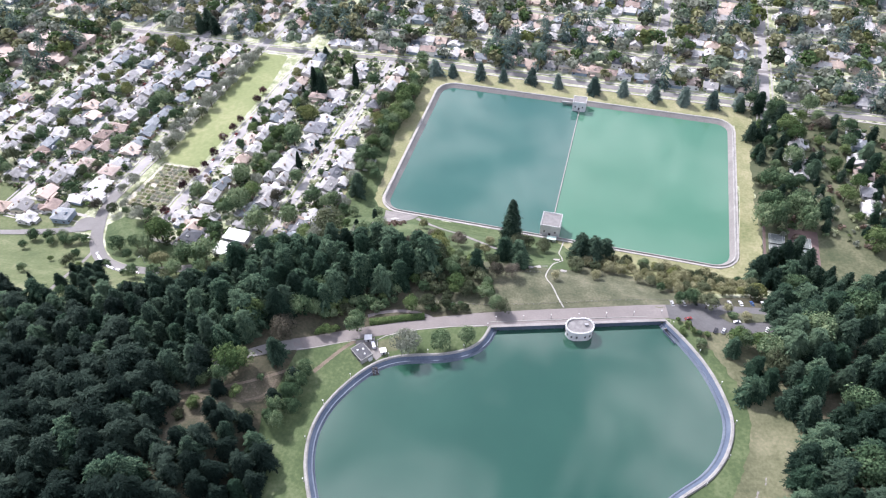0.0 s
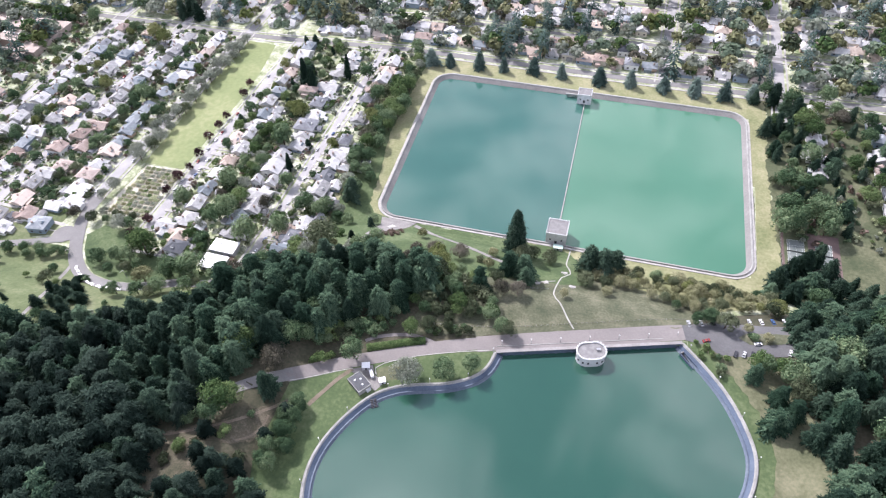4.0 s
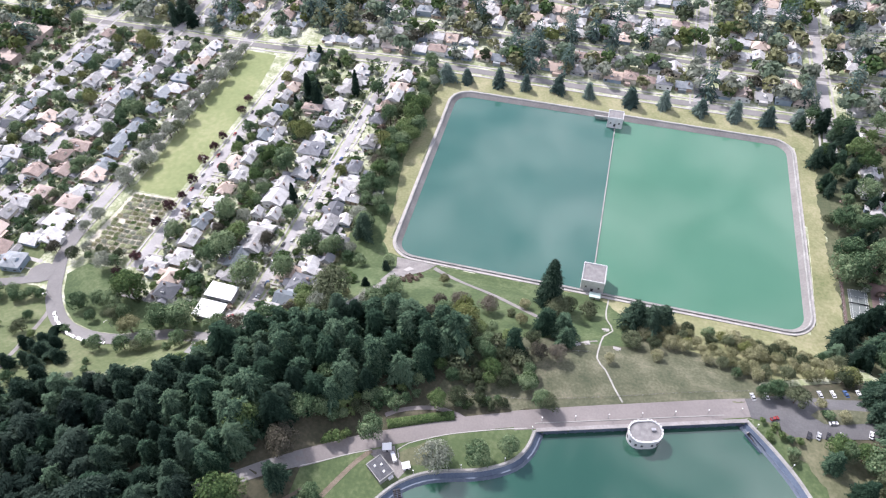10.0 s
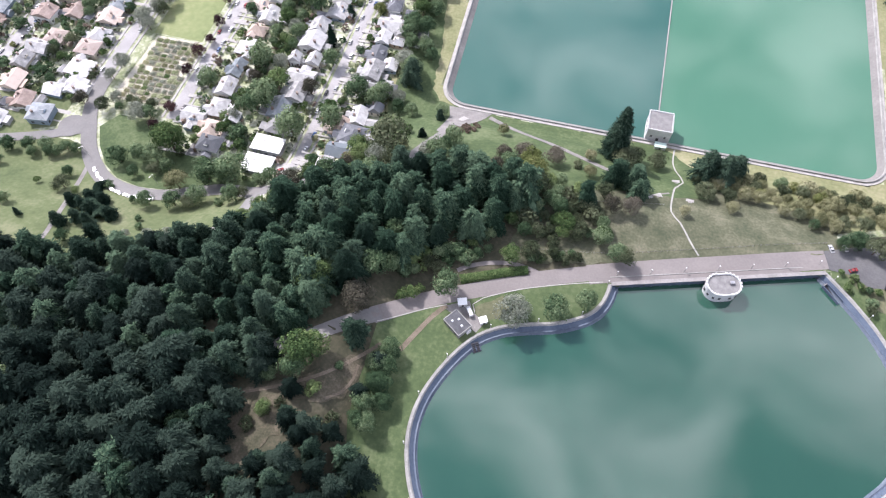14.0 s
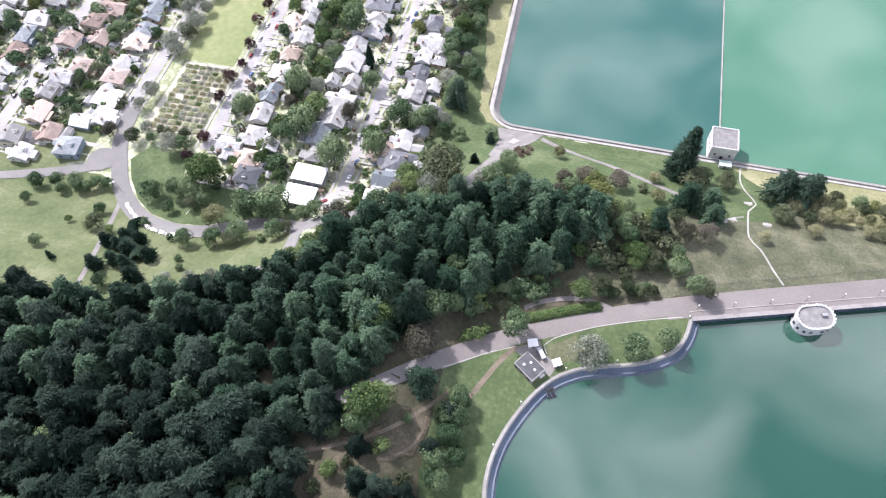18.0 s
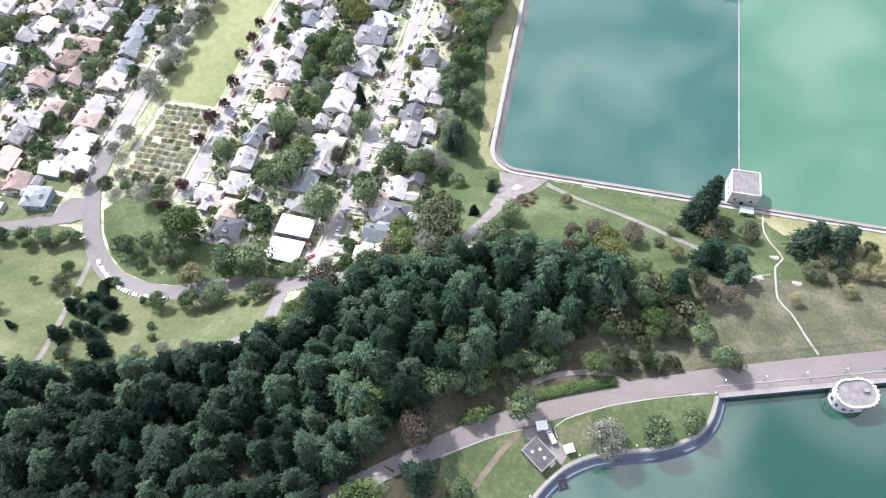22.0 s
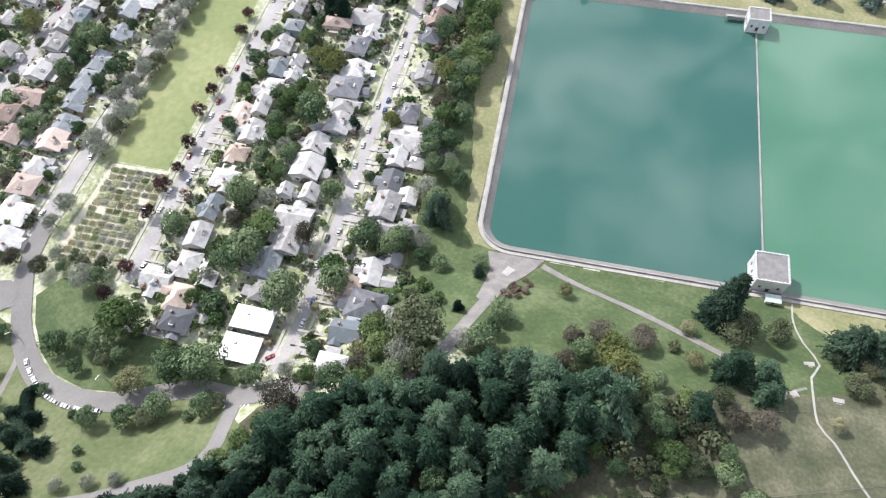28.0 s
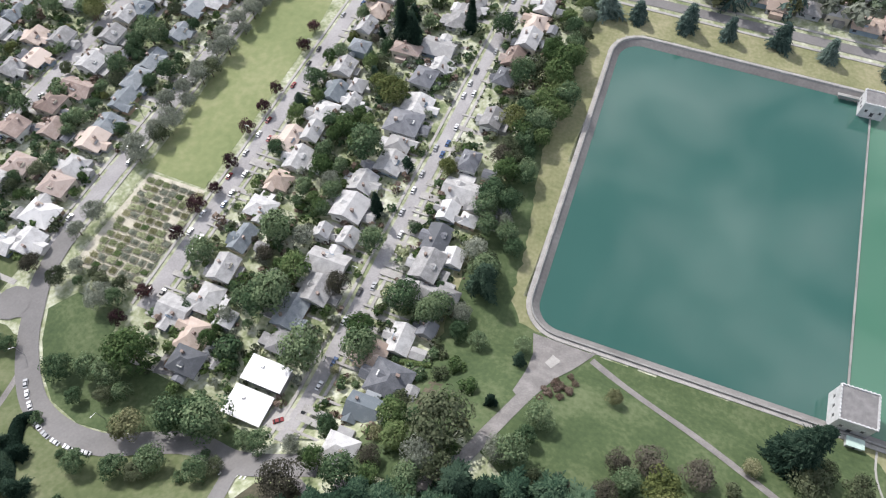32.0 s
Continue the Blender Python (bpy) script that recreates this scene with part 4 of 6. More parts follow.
grove([(-120, 300), (-110, 276), (-85, 272), (-62, 282), (-70, 300), (-98, 318)], 6.0, [("olive", 1), ("broad", 4), ("shrub_olive", 2), ("bright", 2)], 15, 6, 12)
grove([(122, 440), (150, 436), (230, 400), (230, 560), (150, 592), (110, 592), (109, 545), (112, 500), (116, 470)], 10.5, [("broad", 3), ("fir", 5), ("hemlock", 3), ("bright", 3), ("rust", 1)], 16, 9, 20, 0.75)
grove([(118, 345), (150, 350), (230, 380), (225, 400), (160, 392), (128, 388)], 11.0, [("fir", 4), ("hemlock", 3), ("broad", 2)], 19, 14, 22)
for x, y in ((-194, 583), (-177, 585), (-149, 587), (-126, 588), (-98, 591), (-72, 590), (-37, 589), (-10, 592), (19, 590), (46, 591), (71, 590), (94, 596)):
    plant("blue_cedar", x, y, 16 + 2.5 * math.sin(x))["group"] = "cedars along the far street"
plant("dense", -65, 356, 42)
# trees of the town yards
grove([(-302, 310), (-286, 310), (-286, 595), (-302, 595)], 7.5, [("broad", 4), ("bright", 4), ("olive", 2), ("shrub", 3), ("silver", 2), ("rust", 1), ("shrub_bright", 2)], 21, 5, 12, 0.62)
grove([(-214, 395), (-200, 395), (-196, 600), (-214, 600)], 7.5, [("broad", 3), ("bright", 3), ("olive", 2), ("silver", 1)], 22, 8, 16, 0.75)
grove([(-448, 330), (-436, 330), (-438, 590), (-450, 590)], 9.0, [("broad", 3), ("bright", 1), ("olive", 1), ("shrub", 2)], 23, 6, 12, 0.75)
grove([(-525, 320), (-512, 320), (-512, 590), (-525, 590)], 10.0, [("broad", 3), ("yellow", 1), ("olive", 1)], 24, 6, 13, 0.75)
grove([(-332, 310), (-300, 310), (-300, 595), (-332, 595)], 12.0, [("shrub", 3), ("shrub_bright", 2), ("broad", 1), ("rust", 1)], 25, 3, 6, 0.7)
grove([(-280, 300), (-262, 300), (-262, 595), (-280, 595)], 12.0, [("shrub", 3), ("shrub_bright", 2), ("broad", 1)], 26, 3, 6, 0.7)
grove([(-240, 330), (-215, 330), (-215, 595), (-240, 595)], 12.0, [("shrub", 3), ("shrub_olive", 2), ("broad", 1)], 27, 3, 6, 0.7)
for k in range(27):
    plant("silver", -396.5 + 3.0 * (-1) ** k + 1.5 * math.sin(k * 2.3), 394 + k * 7.4 + 2 * math.sin(k * 4.1), 11.5 + 2.5 * math.sin(k * 1.7), label="large pale grey-green street tree beside the field")["group"] = "street trees beside the field"
for x, y in ((-158, 347), (-154, 353), (-149, 358), (-155, 345), (-150, 351), (-151, 346), (-158, 342), (-147, 355), (-153, 349), (-155, 351)):
    plant("shrub_red", x, y, 2.4)["group"] = "reddish shrubs at the path fork"
for k in range(11):
    plant("bright", -676 + 7 * k, 588 + 0.5 * k, 13)["group"] = "row of trees beside the school"


# ---- trees set one by one ----
for x, y, h in ((-204, 514, 21), (-204, 528, 21), (-298, 420, 13), (-280, 362, 17), (-332, 494, 10), (-306, 495, 13), (-326, 299, 24), (-205, 267, 13), (-240, 254, 12), (-236, 262, 12), (-246, 245, 11), (132, 556, 24), (139, 546, 21),
          (-206, 519, 18), (-201, 534, 17), (-206, 497, 17), (86, 287, 13), (97, 285, 14), (-428, 274, 5), (-388, 252, 5),
          (-240, 347, 15), (-227, 287, 12), (-208, 313, 13), (-202, 304, 12), (-301, 326, 7), (-204, 287, 10),):
    plant('bright', x, y, h)
for x, y, h in ((-107, 259.5, 11), (-86, 266, 6)):
    plant('bright', x, y, h)
for x, y, h in ((-149, 227, 7), (-153, 224.5, 6), (-146, 230.5, 4.5), (-92, 262, 4)):
    plant('shrub_bright', x, y, h)
for x, y, h in ((-133, 233.5, 17), (-162, 238, 12), (-63, 282, 8), (-149, 196, 11), (-148, 187, 12), (-151, 178, 12), (-153, 168, 12), (-150, 160, 12), (-146, 171, 10), (-154, 160, 10)):
    plant('broad', x, y, h)
for x, y, h in ((-131, 253, 5), (-124, 256, 5), (-97, 262, 4.5), (-83, 267, 4), (-78, 270, 4), (-137, 250, 6)):
    plant('shrub', x, y, h)
plant('rust', -170, 213, 15)
plant('bright', -185, 178, 20)
plant('bright', -181, 184, 15)
plant('bright', -193, 217, 22)
for x, y, h in ((-179, 150, 13), (-172, 145, 14), (-239, 122, 20), (-207, 150, 18), (-206, 139, 20), (-183, 163, 12), (-171, 150, 14), (-199, 168, 15), (-156, 172, 13), (-226, 143, 26), (-201, 175, 22), (-196, 122, 17), (-204, 130, 17), (-152, 188, 13)):
    plant('shade_conifer', x, y, h)
for x, y, h in ((-192, 152, 4), (-186, 156, 4.5), (-163, 157, 6), (-168, 152, 6), (-196, 144, 5), (-200, 166, 4)):
    plant('shrub_olive', x, y, h)
for x, y, h in ((-211, 109, 13), (-191, 152, 8), (-360, 250, 6), (-84, 284, 13),):
    plant('bright', x, y, h)
for x, y, h in ((-299, 379, 20), (-281, 438, 21), (-211, 433, 15), (-202, 431, 15), (-196, 504, 18), (-203, 481, 14), (-200, 453, 13), (-228, 366, 17), (-216, 364, 14), (-212, 368, 15), (-254, 389, 14), (-289, 424, 11),
          (-301, 406, 11), (-286, 408, 13), (-286, 397, 10), (-207, 470, 13), (-197, 414, 13), (-192, 409, 11), (-207, 416, 13), (-213, 488, 15), (-329, 356, 14), (-441, 473, 18), (-443, 445, 15), (-415, 453, 13),
          (-445, 465, 14), (-332, 300, 15), (-287, 287, 15), (-333, 289, 14), (-342, 288, 14), (-322, 284, 11),):
    plant('broad', x, y, h)
for x, y, h in ((-190, 284, 15), (-325, 253, 5), (-161, 313, 14), (-105, 301, 14), (-88, 293, 11), (60, 314, 11), (52, 309, 10), (123, 583, 23), (153, 600, 20),
          (125, 494, 11), (114, 484, 10), (138, 485, 13), (120, 435, 24), (111, 433, 20), (135, 446, 26), (115, 448, 23), (140, 434, 23), (104, 598, 17), (-578, 590, 17), (-476, 400, 15), (-222, 511, 20),
          (-245, 545, 17), (-208, 483, 15), (58, 312, 11), (103, 280, 17), (89, 284, 13), (-423, 261, 8),):
    plant('broad', x, y, h)
for x, y, h in ((-405, 281, 10), (-392, 283, 9), (-416, 279, 10), (-427, 275, 10), (-377, 264, 8), (-337, 213, 8), (-273, 275, 5), (-389, 231, 8), (-66.5, 244, 12.5), (-80.5, 235.5, 14.5), (-185, 172, 15), 
          (-279, 286, 21), (-294, 283, 19), (-258, 327, 22), (-284, 347, 22), (-289, 342, 17), (-236, 338, 20), (-355, 283, 14), (-315, 253, 12), (-301, 257, 12), (-290, 265, 13), (-270, 268, 13),
          (-354, 320, 11), (-214, 284, 16), (-253, 286, 12), (-261, 285, 9), (-232, 302, 9), (-200, 392, 17),):
    plant('broad', x, y, h)
for x, y, h in ((-172, 363, 9), (-190, 359, 9), (-200, 361, 10), (-156, 332, 12), (-158, 322, 10), (-121, 319, 11), (-340, 275, 9), (-191, 292, 12), 
          (-152, 187, 12), (-149, 179, 11), (-148, 194, 9), (-195, 167, 9), (-267, 222, 13), (-410, 274, 8), (-400, 277, 9), (-396, 279, 8),
          (-386, 284, 8), (-95, 298, 10), (-65, 281, 11), (-56, 273, 12),):
    plant('broad', x, y, h)
for x, y, h in ((-258, 437, 10), (-191, 276, 15), (-14, 348, 25), (-5, 347, 26), (2, 354, 22), (-348, 247, 10), (-339, 247, 10), (-353, 240, 12), (-345, 239, 12), (-338, 237, 12), (-326, 236, 11), (-347, 223, 12),
          (-323, 220, 12), (-340, 228, 12), (-332, 227, 12),):
    plant('cedar', x, y, h)
for x, y, h in ((-261, 407, 19), (-299, 524, 31), (-265, 543, 26), (-289, 519, 23),):
    plant('dense', x, y, h)
for x, y, h in ((-176, 291, 17), (111, 550, 22), (103, 546, 20), (126, 573, 22), (111, 592, 22), (96, 590, 15), (-484, 630, 26), (-488, 619, 24), (-469, 620, 22), (-374, 223, 7), (-175, 332, 8), (-166, 196, 21),
          (-211, 140, 22), (-230, 142, 22), (-218, 133, 20), (-180, 152, 13), (-182, 131, 15), (-188, 118, 15), (106, 377, 22), (114, 387, 22), (123, 395, 22), (132, 403, 22), (137, 388, 24), (113, 361, 20),
          (139, 370, 22), (-275, 219, 21), (-258, 228, 20), (-267, 223, 22), (-284, 215, 21), (-251, 234, 19), (-294, 212, 21), (-304, 209, 20), (-315, 206, 21),):
    plant('fir', x, y, h)
for x, y, h in ((-63, 325, 20), (-53, 323, 21), (-77, 303, 19), (-50, 316, 15)):
    plant('hemlock', x, y, h)
for x, y, h in ((-198, 386, 23), (-171, 356, 10), (-292, 522, 25)):
    plant('fir', x, y, h, label="dark green fir standing on a lawn")
for x, y, h in ((83, 277, 15), (95, 265, 18), (93, 250, 18), (101, 258, 19), (101, 364, 15), (125, 372, 22), (-247, 238, 18),):
    plant('hemlock', x, y, h)
for x, y, h in ((-218, 519, 15), (-392, 462, 13), (-392, 411, 11), (-388, 320, 11), (-182, 298, 13), (-293, 258, 10), (-150, 306, 11), (-103, 305, 14), (-58, 346, 13), (-68, 311, 10), (-87, 266, 8), (-98, 264, 10),
          (-76, 282, 11), (108, 484, 8), (68, 310, 13), (105, 272, 15), (66, 276, 5), (-264, 272, 8), (-187, 314, 22), (-329, 280, 9), (-370, 252, 11), (-53, 354, 11), (-41, 353, 12), (-14, 330, 11),
          (-3, 330, 10), (-53, 272, 11.5)):
    plant('olive', x, y, h)
for x, y, h in ((-308, 272, 14), (-131, 354, 8), (81, 312, 6), (91, 306, 6), (-26, 310, 7), (-1, 322, 7), (-78, 345, 7), (-77, 326, 8),):
    plant('pale', x, y, h)
for x, y, h in ((-354, 515, 8), (-352, 499, 8), (-350, 463, 8), (-349, 448, 9), (-351, 433, 8), (-346, 409, 9), (-345, 391, 8), (-348, 379, 9), (-347, 361, 9), (135, 551, 6), (-343, 328, 9), (-347, 313, 8),):
    plant('purple', x, y, h)
for x, y, h in ((-215, 458, 11), (-259, 362, 13), (-300, 365, 10), (-404, 321, 11), (-207, 294, 10), (-230, 266, 11), (-142, 308, 10), (-127, 312, 11), (-233, 275, 15), (-125, 326, 11), (-114, 331, 11),
          (-98, 332, 12), (-172, 217, 14), (-63, 302, 11), (-53, 303, 11),):
    plant('rust', x, y, h)
for x, y, h in ((-306, 233, 4), (-276, 263, 5), (-347, 261, 5), (-168, 180, 4), (66, 280, 5), (106, 519, 5), (84, 305, 5), (82, 306, 4), (65, 287, 4), (-311, 239, 4),):
    plant('shrub', x, y, h)
for x, y, h in ((58, 292, 4), (61, 288, 4), (52, 294, 3), (55, 286, 4), (69, 287, 4), (-293, 314, 5), (-174, 166, 6),):
    plant('shrub_bright', x, y, h)
for x, y, h in ((-80, 265, 5), (-92, 263, 5), (-75, 268, 5), (-84, 333, 5),):
    plant('shrub_olive', x, y, h)
for x, y, h in ((-156, 346, 3), (-152, 351, 3), (-148, 350, 3),):
    plant('shrub_red', x, y, h)
for x, y, h in ((-290, 415, 10), (-394, 357, 12), (-395, 345, 10), (-287, 232, 6), (-297, 228, 6), (-307, 224, 6), (-166, 313, 10), (-100, 228, 16.5), (-361, 319, 13), (-240, 290, 8), (-190, 300, 14), (-202, 369, 9),):
    plant('silver', x, y, h)
for x, y, h in ((-285, 478, 17), (-217, 480, 17), (-238, 441, 11), (-488, 481, 15), (-107, 313, 15), (-491, 572, 20), (-479, 567, 17), (-485, 478, 14), (-109, 322, 15), (101, 340, 12),):
    plant('yellow', x, y, h)


# ---- houses ----
M_SIDING = [mat("house_siding_" + n, c, 0.3, 0.8, 0.1) for n, c in (
    ("white", [(0.6, 0.6, 0.58), (0.72, 0.72, 0.7)]), ("cream", [(0.5, 0.46, 0.38), (0.6, 0.55, 0.46)]), ("grey", [(0.3, 0.31, 0.32), (0.4, 0.41, 0.42)]),
    ("blue", [(0.2, 0.26, 0.32), (0.28, 0.34, 0.4)]), ("tan", [(0.36, 0.27, 0.2), (0.46, 0.36, 0.28)]))]
ROOFS = {}
for code, word, cols in (
        ("G", "grey", [(0.225, 0.222, 0.218), (0.337, 0.333, 0.327), (0.48, 0.475, 0.466)]), ("D", "dark grey", [(0.094, 0.1, 0.11), (0.146, 0.152, 0.167), (0.209, 0.215, 0.23)]),
        ("B", "brown", [(0.218, 0.164, 0.139), (0.308, 0.237, 0.204), (0.397, 0.327, 0.288)]), ("P", "pale grey", [(0.32, 0.316, 0.309), (0.433, 0.428, 0.418), (0.588, 0.583, 0.572)]),
        ("S", "slate blue", [(0.143, 0.168, 0.185), (0.21, 0.235, 0.252), (0.294, 0.315, 0.328)]), ("T", "tan", [(0.395, 0.311, 0.254), (0.499, 0.405, 0.338), (0.583, 0.489, 0.423)])):
    ROOFS[code] = (mat("roof_shingle_" + word.replace(" ", "_"), cols, 0.35, 0.6, 0.35, rnd=0.5, spec=0.3), word)
WALLNAME = ["white", "cream", "grey", "blue", "tan"]


def roof_faces(w, d, z, rise, eave, hip):
    """Ridge along y; hip: how far the ridge ends draw in."""
    a, b = w / 2 + eave, d / 2 + eave
    zb = z - eave * rise / (w / 2)
    v = [(-a, -b, zb), (a, -b, zb), (a, b, zb), (-a, b, zb), (0, -b + hip, z + rise), (0, b - hip, z + rise)]
    t = 0.22
    v += [(x, y, q - t) for x, y, q in v[:4]]
    f = [(0, 4, 5, 3), (1, 2, 5, 4), (0, 1, 4), (2, 3, 5), (0, 6, 7, 1), (1, 7, 8, 2), (2, 8, 9, 3), (3, 9, 6, 0), (6, 9, 8, 7)]
    return v, f


def house_kind(seed, siding, code, hipped):
    """A small detached house 10 by 12 m; its front faces -x."""
    rng = random.Random(seed)
    w, d, z = 10.0, 12.0, rng.choice((3.2, 3.6, 5.4))
    hip = w * 0.5 if hipped else 0.0
    rise = w * rng.uniform(0.24, 0.38)
    roof_m, word = ROOFS[code]
    root = tagged(new("house"), WALLNAME[siding] + " timber house with a " + word + " shingled " + ("hip" if hip else "gable") + " roof", "house")
    bm = bmesh.new()
    box(bm, 0, 0, -1.2, w, d, z + 1.2)
    if not hip:
        for s in (-1, 1):
            y = s * (d / 2 - 0.01)
            bm.faces.new([bm.verts.new(p) for p in ((-w / 2, y, z), (w / 2, y, z), (0, y, z + rise - 0.1))])
    part("wall", bm, M_SIDING[siding], root)
    v, f = roof_faces(w, d, z, rise, 0.55, hip)
    raw("roof", v, f, roof_m, root)
    pd, pw = rng.uniform(2.0, 3.4), rng.uniform(3.8, 6.0)
    oy = rng.uniform(-d / 2 + pw / 2, d / 2 - pw / 2)
    pz = min(z, 3.2) - 0.2
    bm = bmesh.new()
    box(bm, -w / 2 - pd / 2 + 0.02, oy, -1.2, pd, pw, pz + 1.2)
    part("porch", bm, M_SIDING[siding], root)
    v, f = roof_faces(pw, pd + 4.0, pz, pw * 0.3, 0.35, 0.0)
    v = [(-w / 2 - pd / 2 + 2.0 + y, oy + x, q) for x, y, q in v]
    raw("porch_roof", v, [t[::-1] for t in f], roof_m, root)
    ex, ey = rng.uniform(2.5, 4.0), rng.uniform(4.5, 7.0)
    if rng.random() < 0.6:
        bm = bmesh.new()
        box(bm, w / 2 + ex / 2 - 0.02, rng.uniform(-2, 2), -1.2, ex, ey, 3.9)
        part("extension", bm, roof_m, root, "low flat-roofed rear extension")
    if seed % 5 != 1:
        side, oy, gw = rng.choice((-1, 1)), rng.uniform(-2.0, 2.0), rng.uniform(2.2, 3.4)
        v, f = roof_faces(gw, 3.6, z + rise * 0.62, gw * 0.3, 0.25, 0.0)
        raw("dormer_roof", [(side * (w * 0.2 + y * 0.5), oy + x, q) for x, y, q in v], [t[::-1] if side < 0 else t for t in f], roof_m, root)
        bm = bmesh.new()
        box(bm, side * w * 0.24, oy, z - 0.2, 2.2, gw - 0.3, rise * 0.62 + 0.2)
        part("dormer", bm, M_SIDING[siding], root)
    bm = bmesh.new()
    cx, cy = rng.choice((-1, 1)) * w * 0.2, rng.uniform(-0.3, 0.3) * d
    box(bm, cx, cy, z, 0.9, 0.9, rise + 0.7)
    box(bm, cx, cy, z + rise + 0.7, 1.1, 1.1, 0.15)
    part("chimney", bm, ROOFS["B"][0], root)
    for s in (-1, 1):
        for k in (-0.25, 0.25):
            bm = bmesh.new()
            box(bm, w * k, s * (d / 2 + 0.02), 1.0, 1.4, 0.12, 1.4)
            part("window", bm, M_DARK, root)
        bm = bmesh.new()
        box(bm, s * (w / 2 + 0.02), -d * 0.36 * s, 1.0, 0.12, 1.6, 1.4)
        part("window", bm, M_DARK, root)
    return root


HOUSES = {}
n = 0
for code in "GPDSBT":
    HOUSES[code] = []
    for hipped in (False, True, False):
        HOUSES[code].append(house_kind(300 + n, (0, 2, 1, 3, 4, 0, 1)[n % 7], code, hipped))
        n += 1
TOWN = "GGGGPPPPPPDSSBBTT"
PLACED = []
FAR = []


def place_house(x, y, w, d, c, group, pick=None, turn=None):
    i = (int(abs(x * 7 + y * 3)) if pick is None else pick) % 3
    if turn is None:
        east = {-343: 1, -250: 1}
        near = min((-343, -250, -404, -481, -558, -635, 118, 210), key=lambda s: abs(s - x))
        turn = 0 if x > near else 180
        turn += (x * 13 + y * 7) % 7 - 3
    if w > d * 1.2:
        turn, w, d = turn + 90, d, w
    root = HOUSES[c][i]
    root.scale = (w / 10, d / 12, 1 + 0.02 * ((x * 5 + y) % 7 - 3))
    ob = copy_thing(root, pose(x, y, ground_z(x, y) + 0.3, 0, 0, turn))
    ob["group"] = group
    PLACED.append((x, y))


def row(fixed, a, b, turn, seed, along_y=True, gap=15.0, skip=0.05, far=False):
    """Houses side by side along a street."""
    rng = random.Random(seed)
    p = a + gap / 2
    while p < b - gap / 3:
        x, y = (fixed + rng.uniform(-2.5, 2.5), p) if along_y else (p, fixed + rng.uniform(-2.5, 2.5))
        clear = all((x - q) ** 2 + (y - r) ** 2 > 150 for q, r in PLACED)
        if not along_y:
            clear = clear and all(abs(x - s) > 13 for s, y0, y1 in STREETS_Y if y0 - 5 < y < y1)
        w, d, c, i = rng.uniform(9.5, 13), rng.uniform(11, 15.5), rng.choice(TOWN), rng.randrange(3)
        if rng.random() > skip and clear:
            if far:
                FAR.append((x, y, w, d, c, i, turn + rng.choice((0, 0, 0, 90))))
            else:
                place_house(x, y, w, d, c, "houses along the streets", i, turn + rng.choice((0, 0, 0, 90)) + rng.uniform(-2, 2))
        p += gap * rng.uniform(0.88, 1.12)


for x, y, w, d, c in ((-233, 527, 10, 13, 'B'), (-232, 510, 10, 12, 'D'), (-228, 479, 10, 12, 'G'), (-229, 449, 9, 12, 'D'), (-227, 431, 16, 13, 'P'), (-215, 426, 9, 10, 'G'), (-228, 418, 9, 10, 'P'),
          (-217, 417, 8, 7, 'P'), (-227, 402, 11, 14, 'D'), (-216, 395, 9, 9, 'P'), (-225, 386, 12, 15, 'G'), (-224, 374, 14, 9, 'P'), (-211, 375, 10, 8, 'G'), (-276, 522, 18, 13, 'P'),
          (-269, 508, 11, 10, 'P'), (-292, 513, 16, 8, 'B'), (-274, 496, 12, 13, 'D'), (-270, 477, 15, 13, 'P'), (-271, 462, 17, 15, 'D'), (-268, 449, 12, 10, 'P'),):
    place_house(x, y, w, d, c, 'houses between the streets')
for x, y, w, d, c in ((-267, 436, 13, 13, 'P'), (-275, 420, 12, 12, 'P'), (-273, 403, 15, 14, 'G'), (-279, 386, 7, 7, 'G'), (-266, 387, 9, 9, 'G'), (-270, 372, 18, 12, 'P'), (-267, 357, 13, 13, 'G'),
          (-323, 524, 9, 12, 'G'), (-319, 507, 11, 9, 'S'), (-320, 489, 11, 12, 'G'), (-307, 480, 8, 9, 'G'), (-317, 472, 10, 13, 'S'), (-305, 468, 8, 9, 'P'), (-316, 456, 12, 15, 'P'),
          (-314, 440, 9, 12, 'G'), (-314, 423, 11, 14, 'P'), (-316, 407, 12, 9, 'T'), (-316, 389, 14, 11, 'P'), (-315, 370, 9, 14, 'S'), (-314, 352, 11, 13, 'G'),):
    place_house(x, y, w, d, c, 'houses between the streets')
for x, y, w, d, c in ((-313, 336, 11, 14, 'P'), (-310, 318, 11, 14, 'T'), (-300, 330, 9, 8, 'P'), (-222, 349, 10, 13, 'P'), (-213, 357, 8, 7, 'D'), (-217, 328, 16, 14, 'D'), (-221, 313, 13, 10, 'S'),
          (-220, 294, 12, 9, 'P'), (-304, 306, 14, 11, 'D'),):
    place_house(x, y, w, d, c, 'houses between the streets')
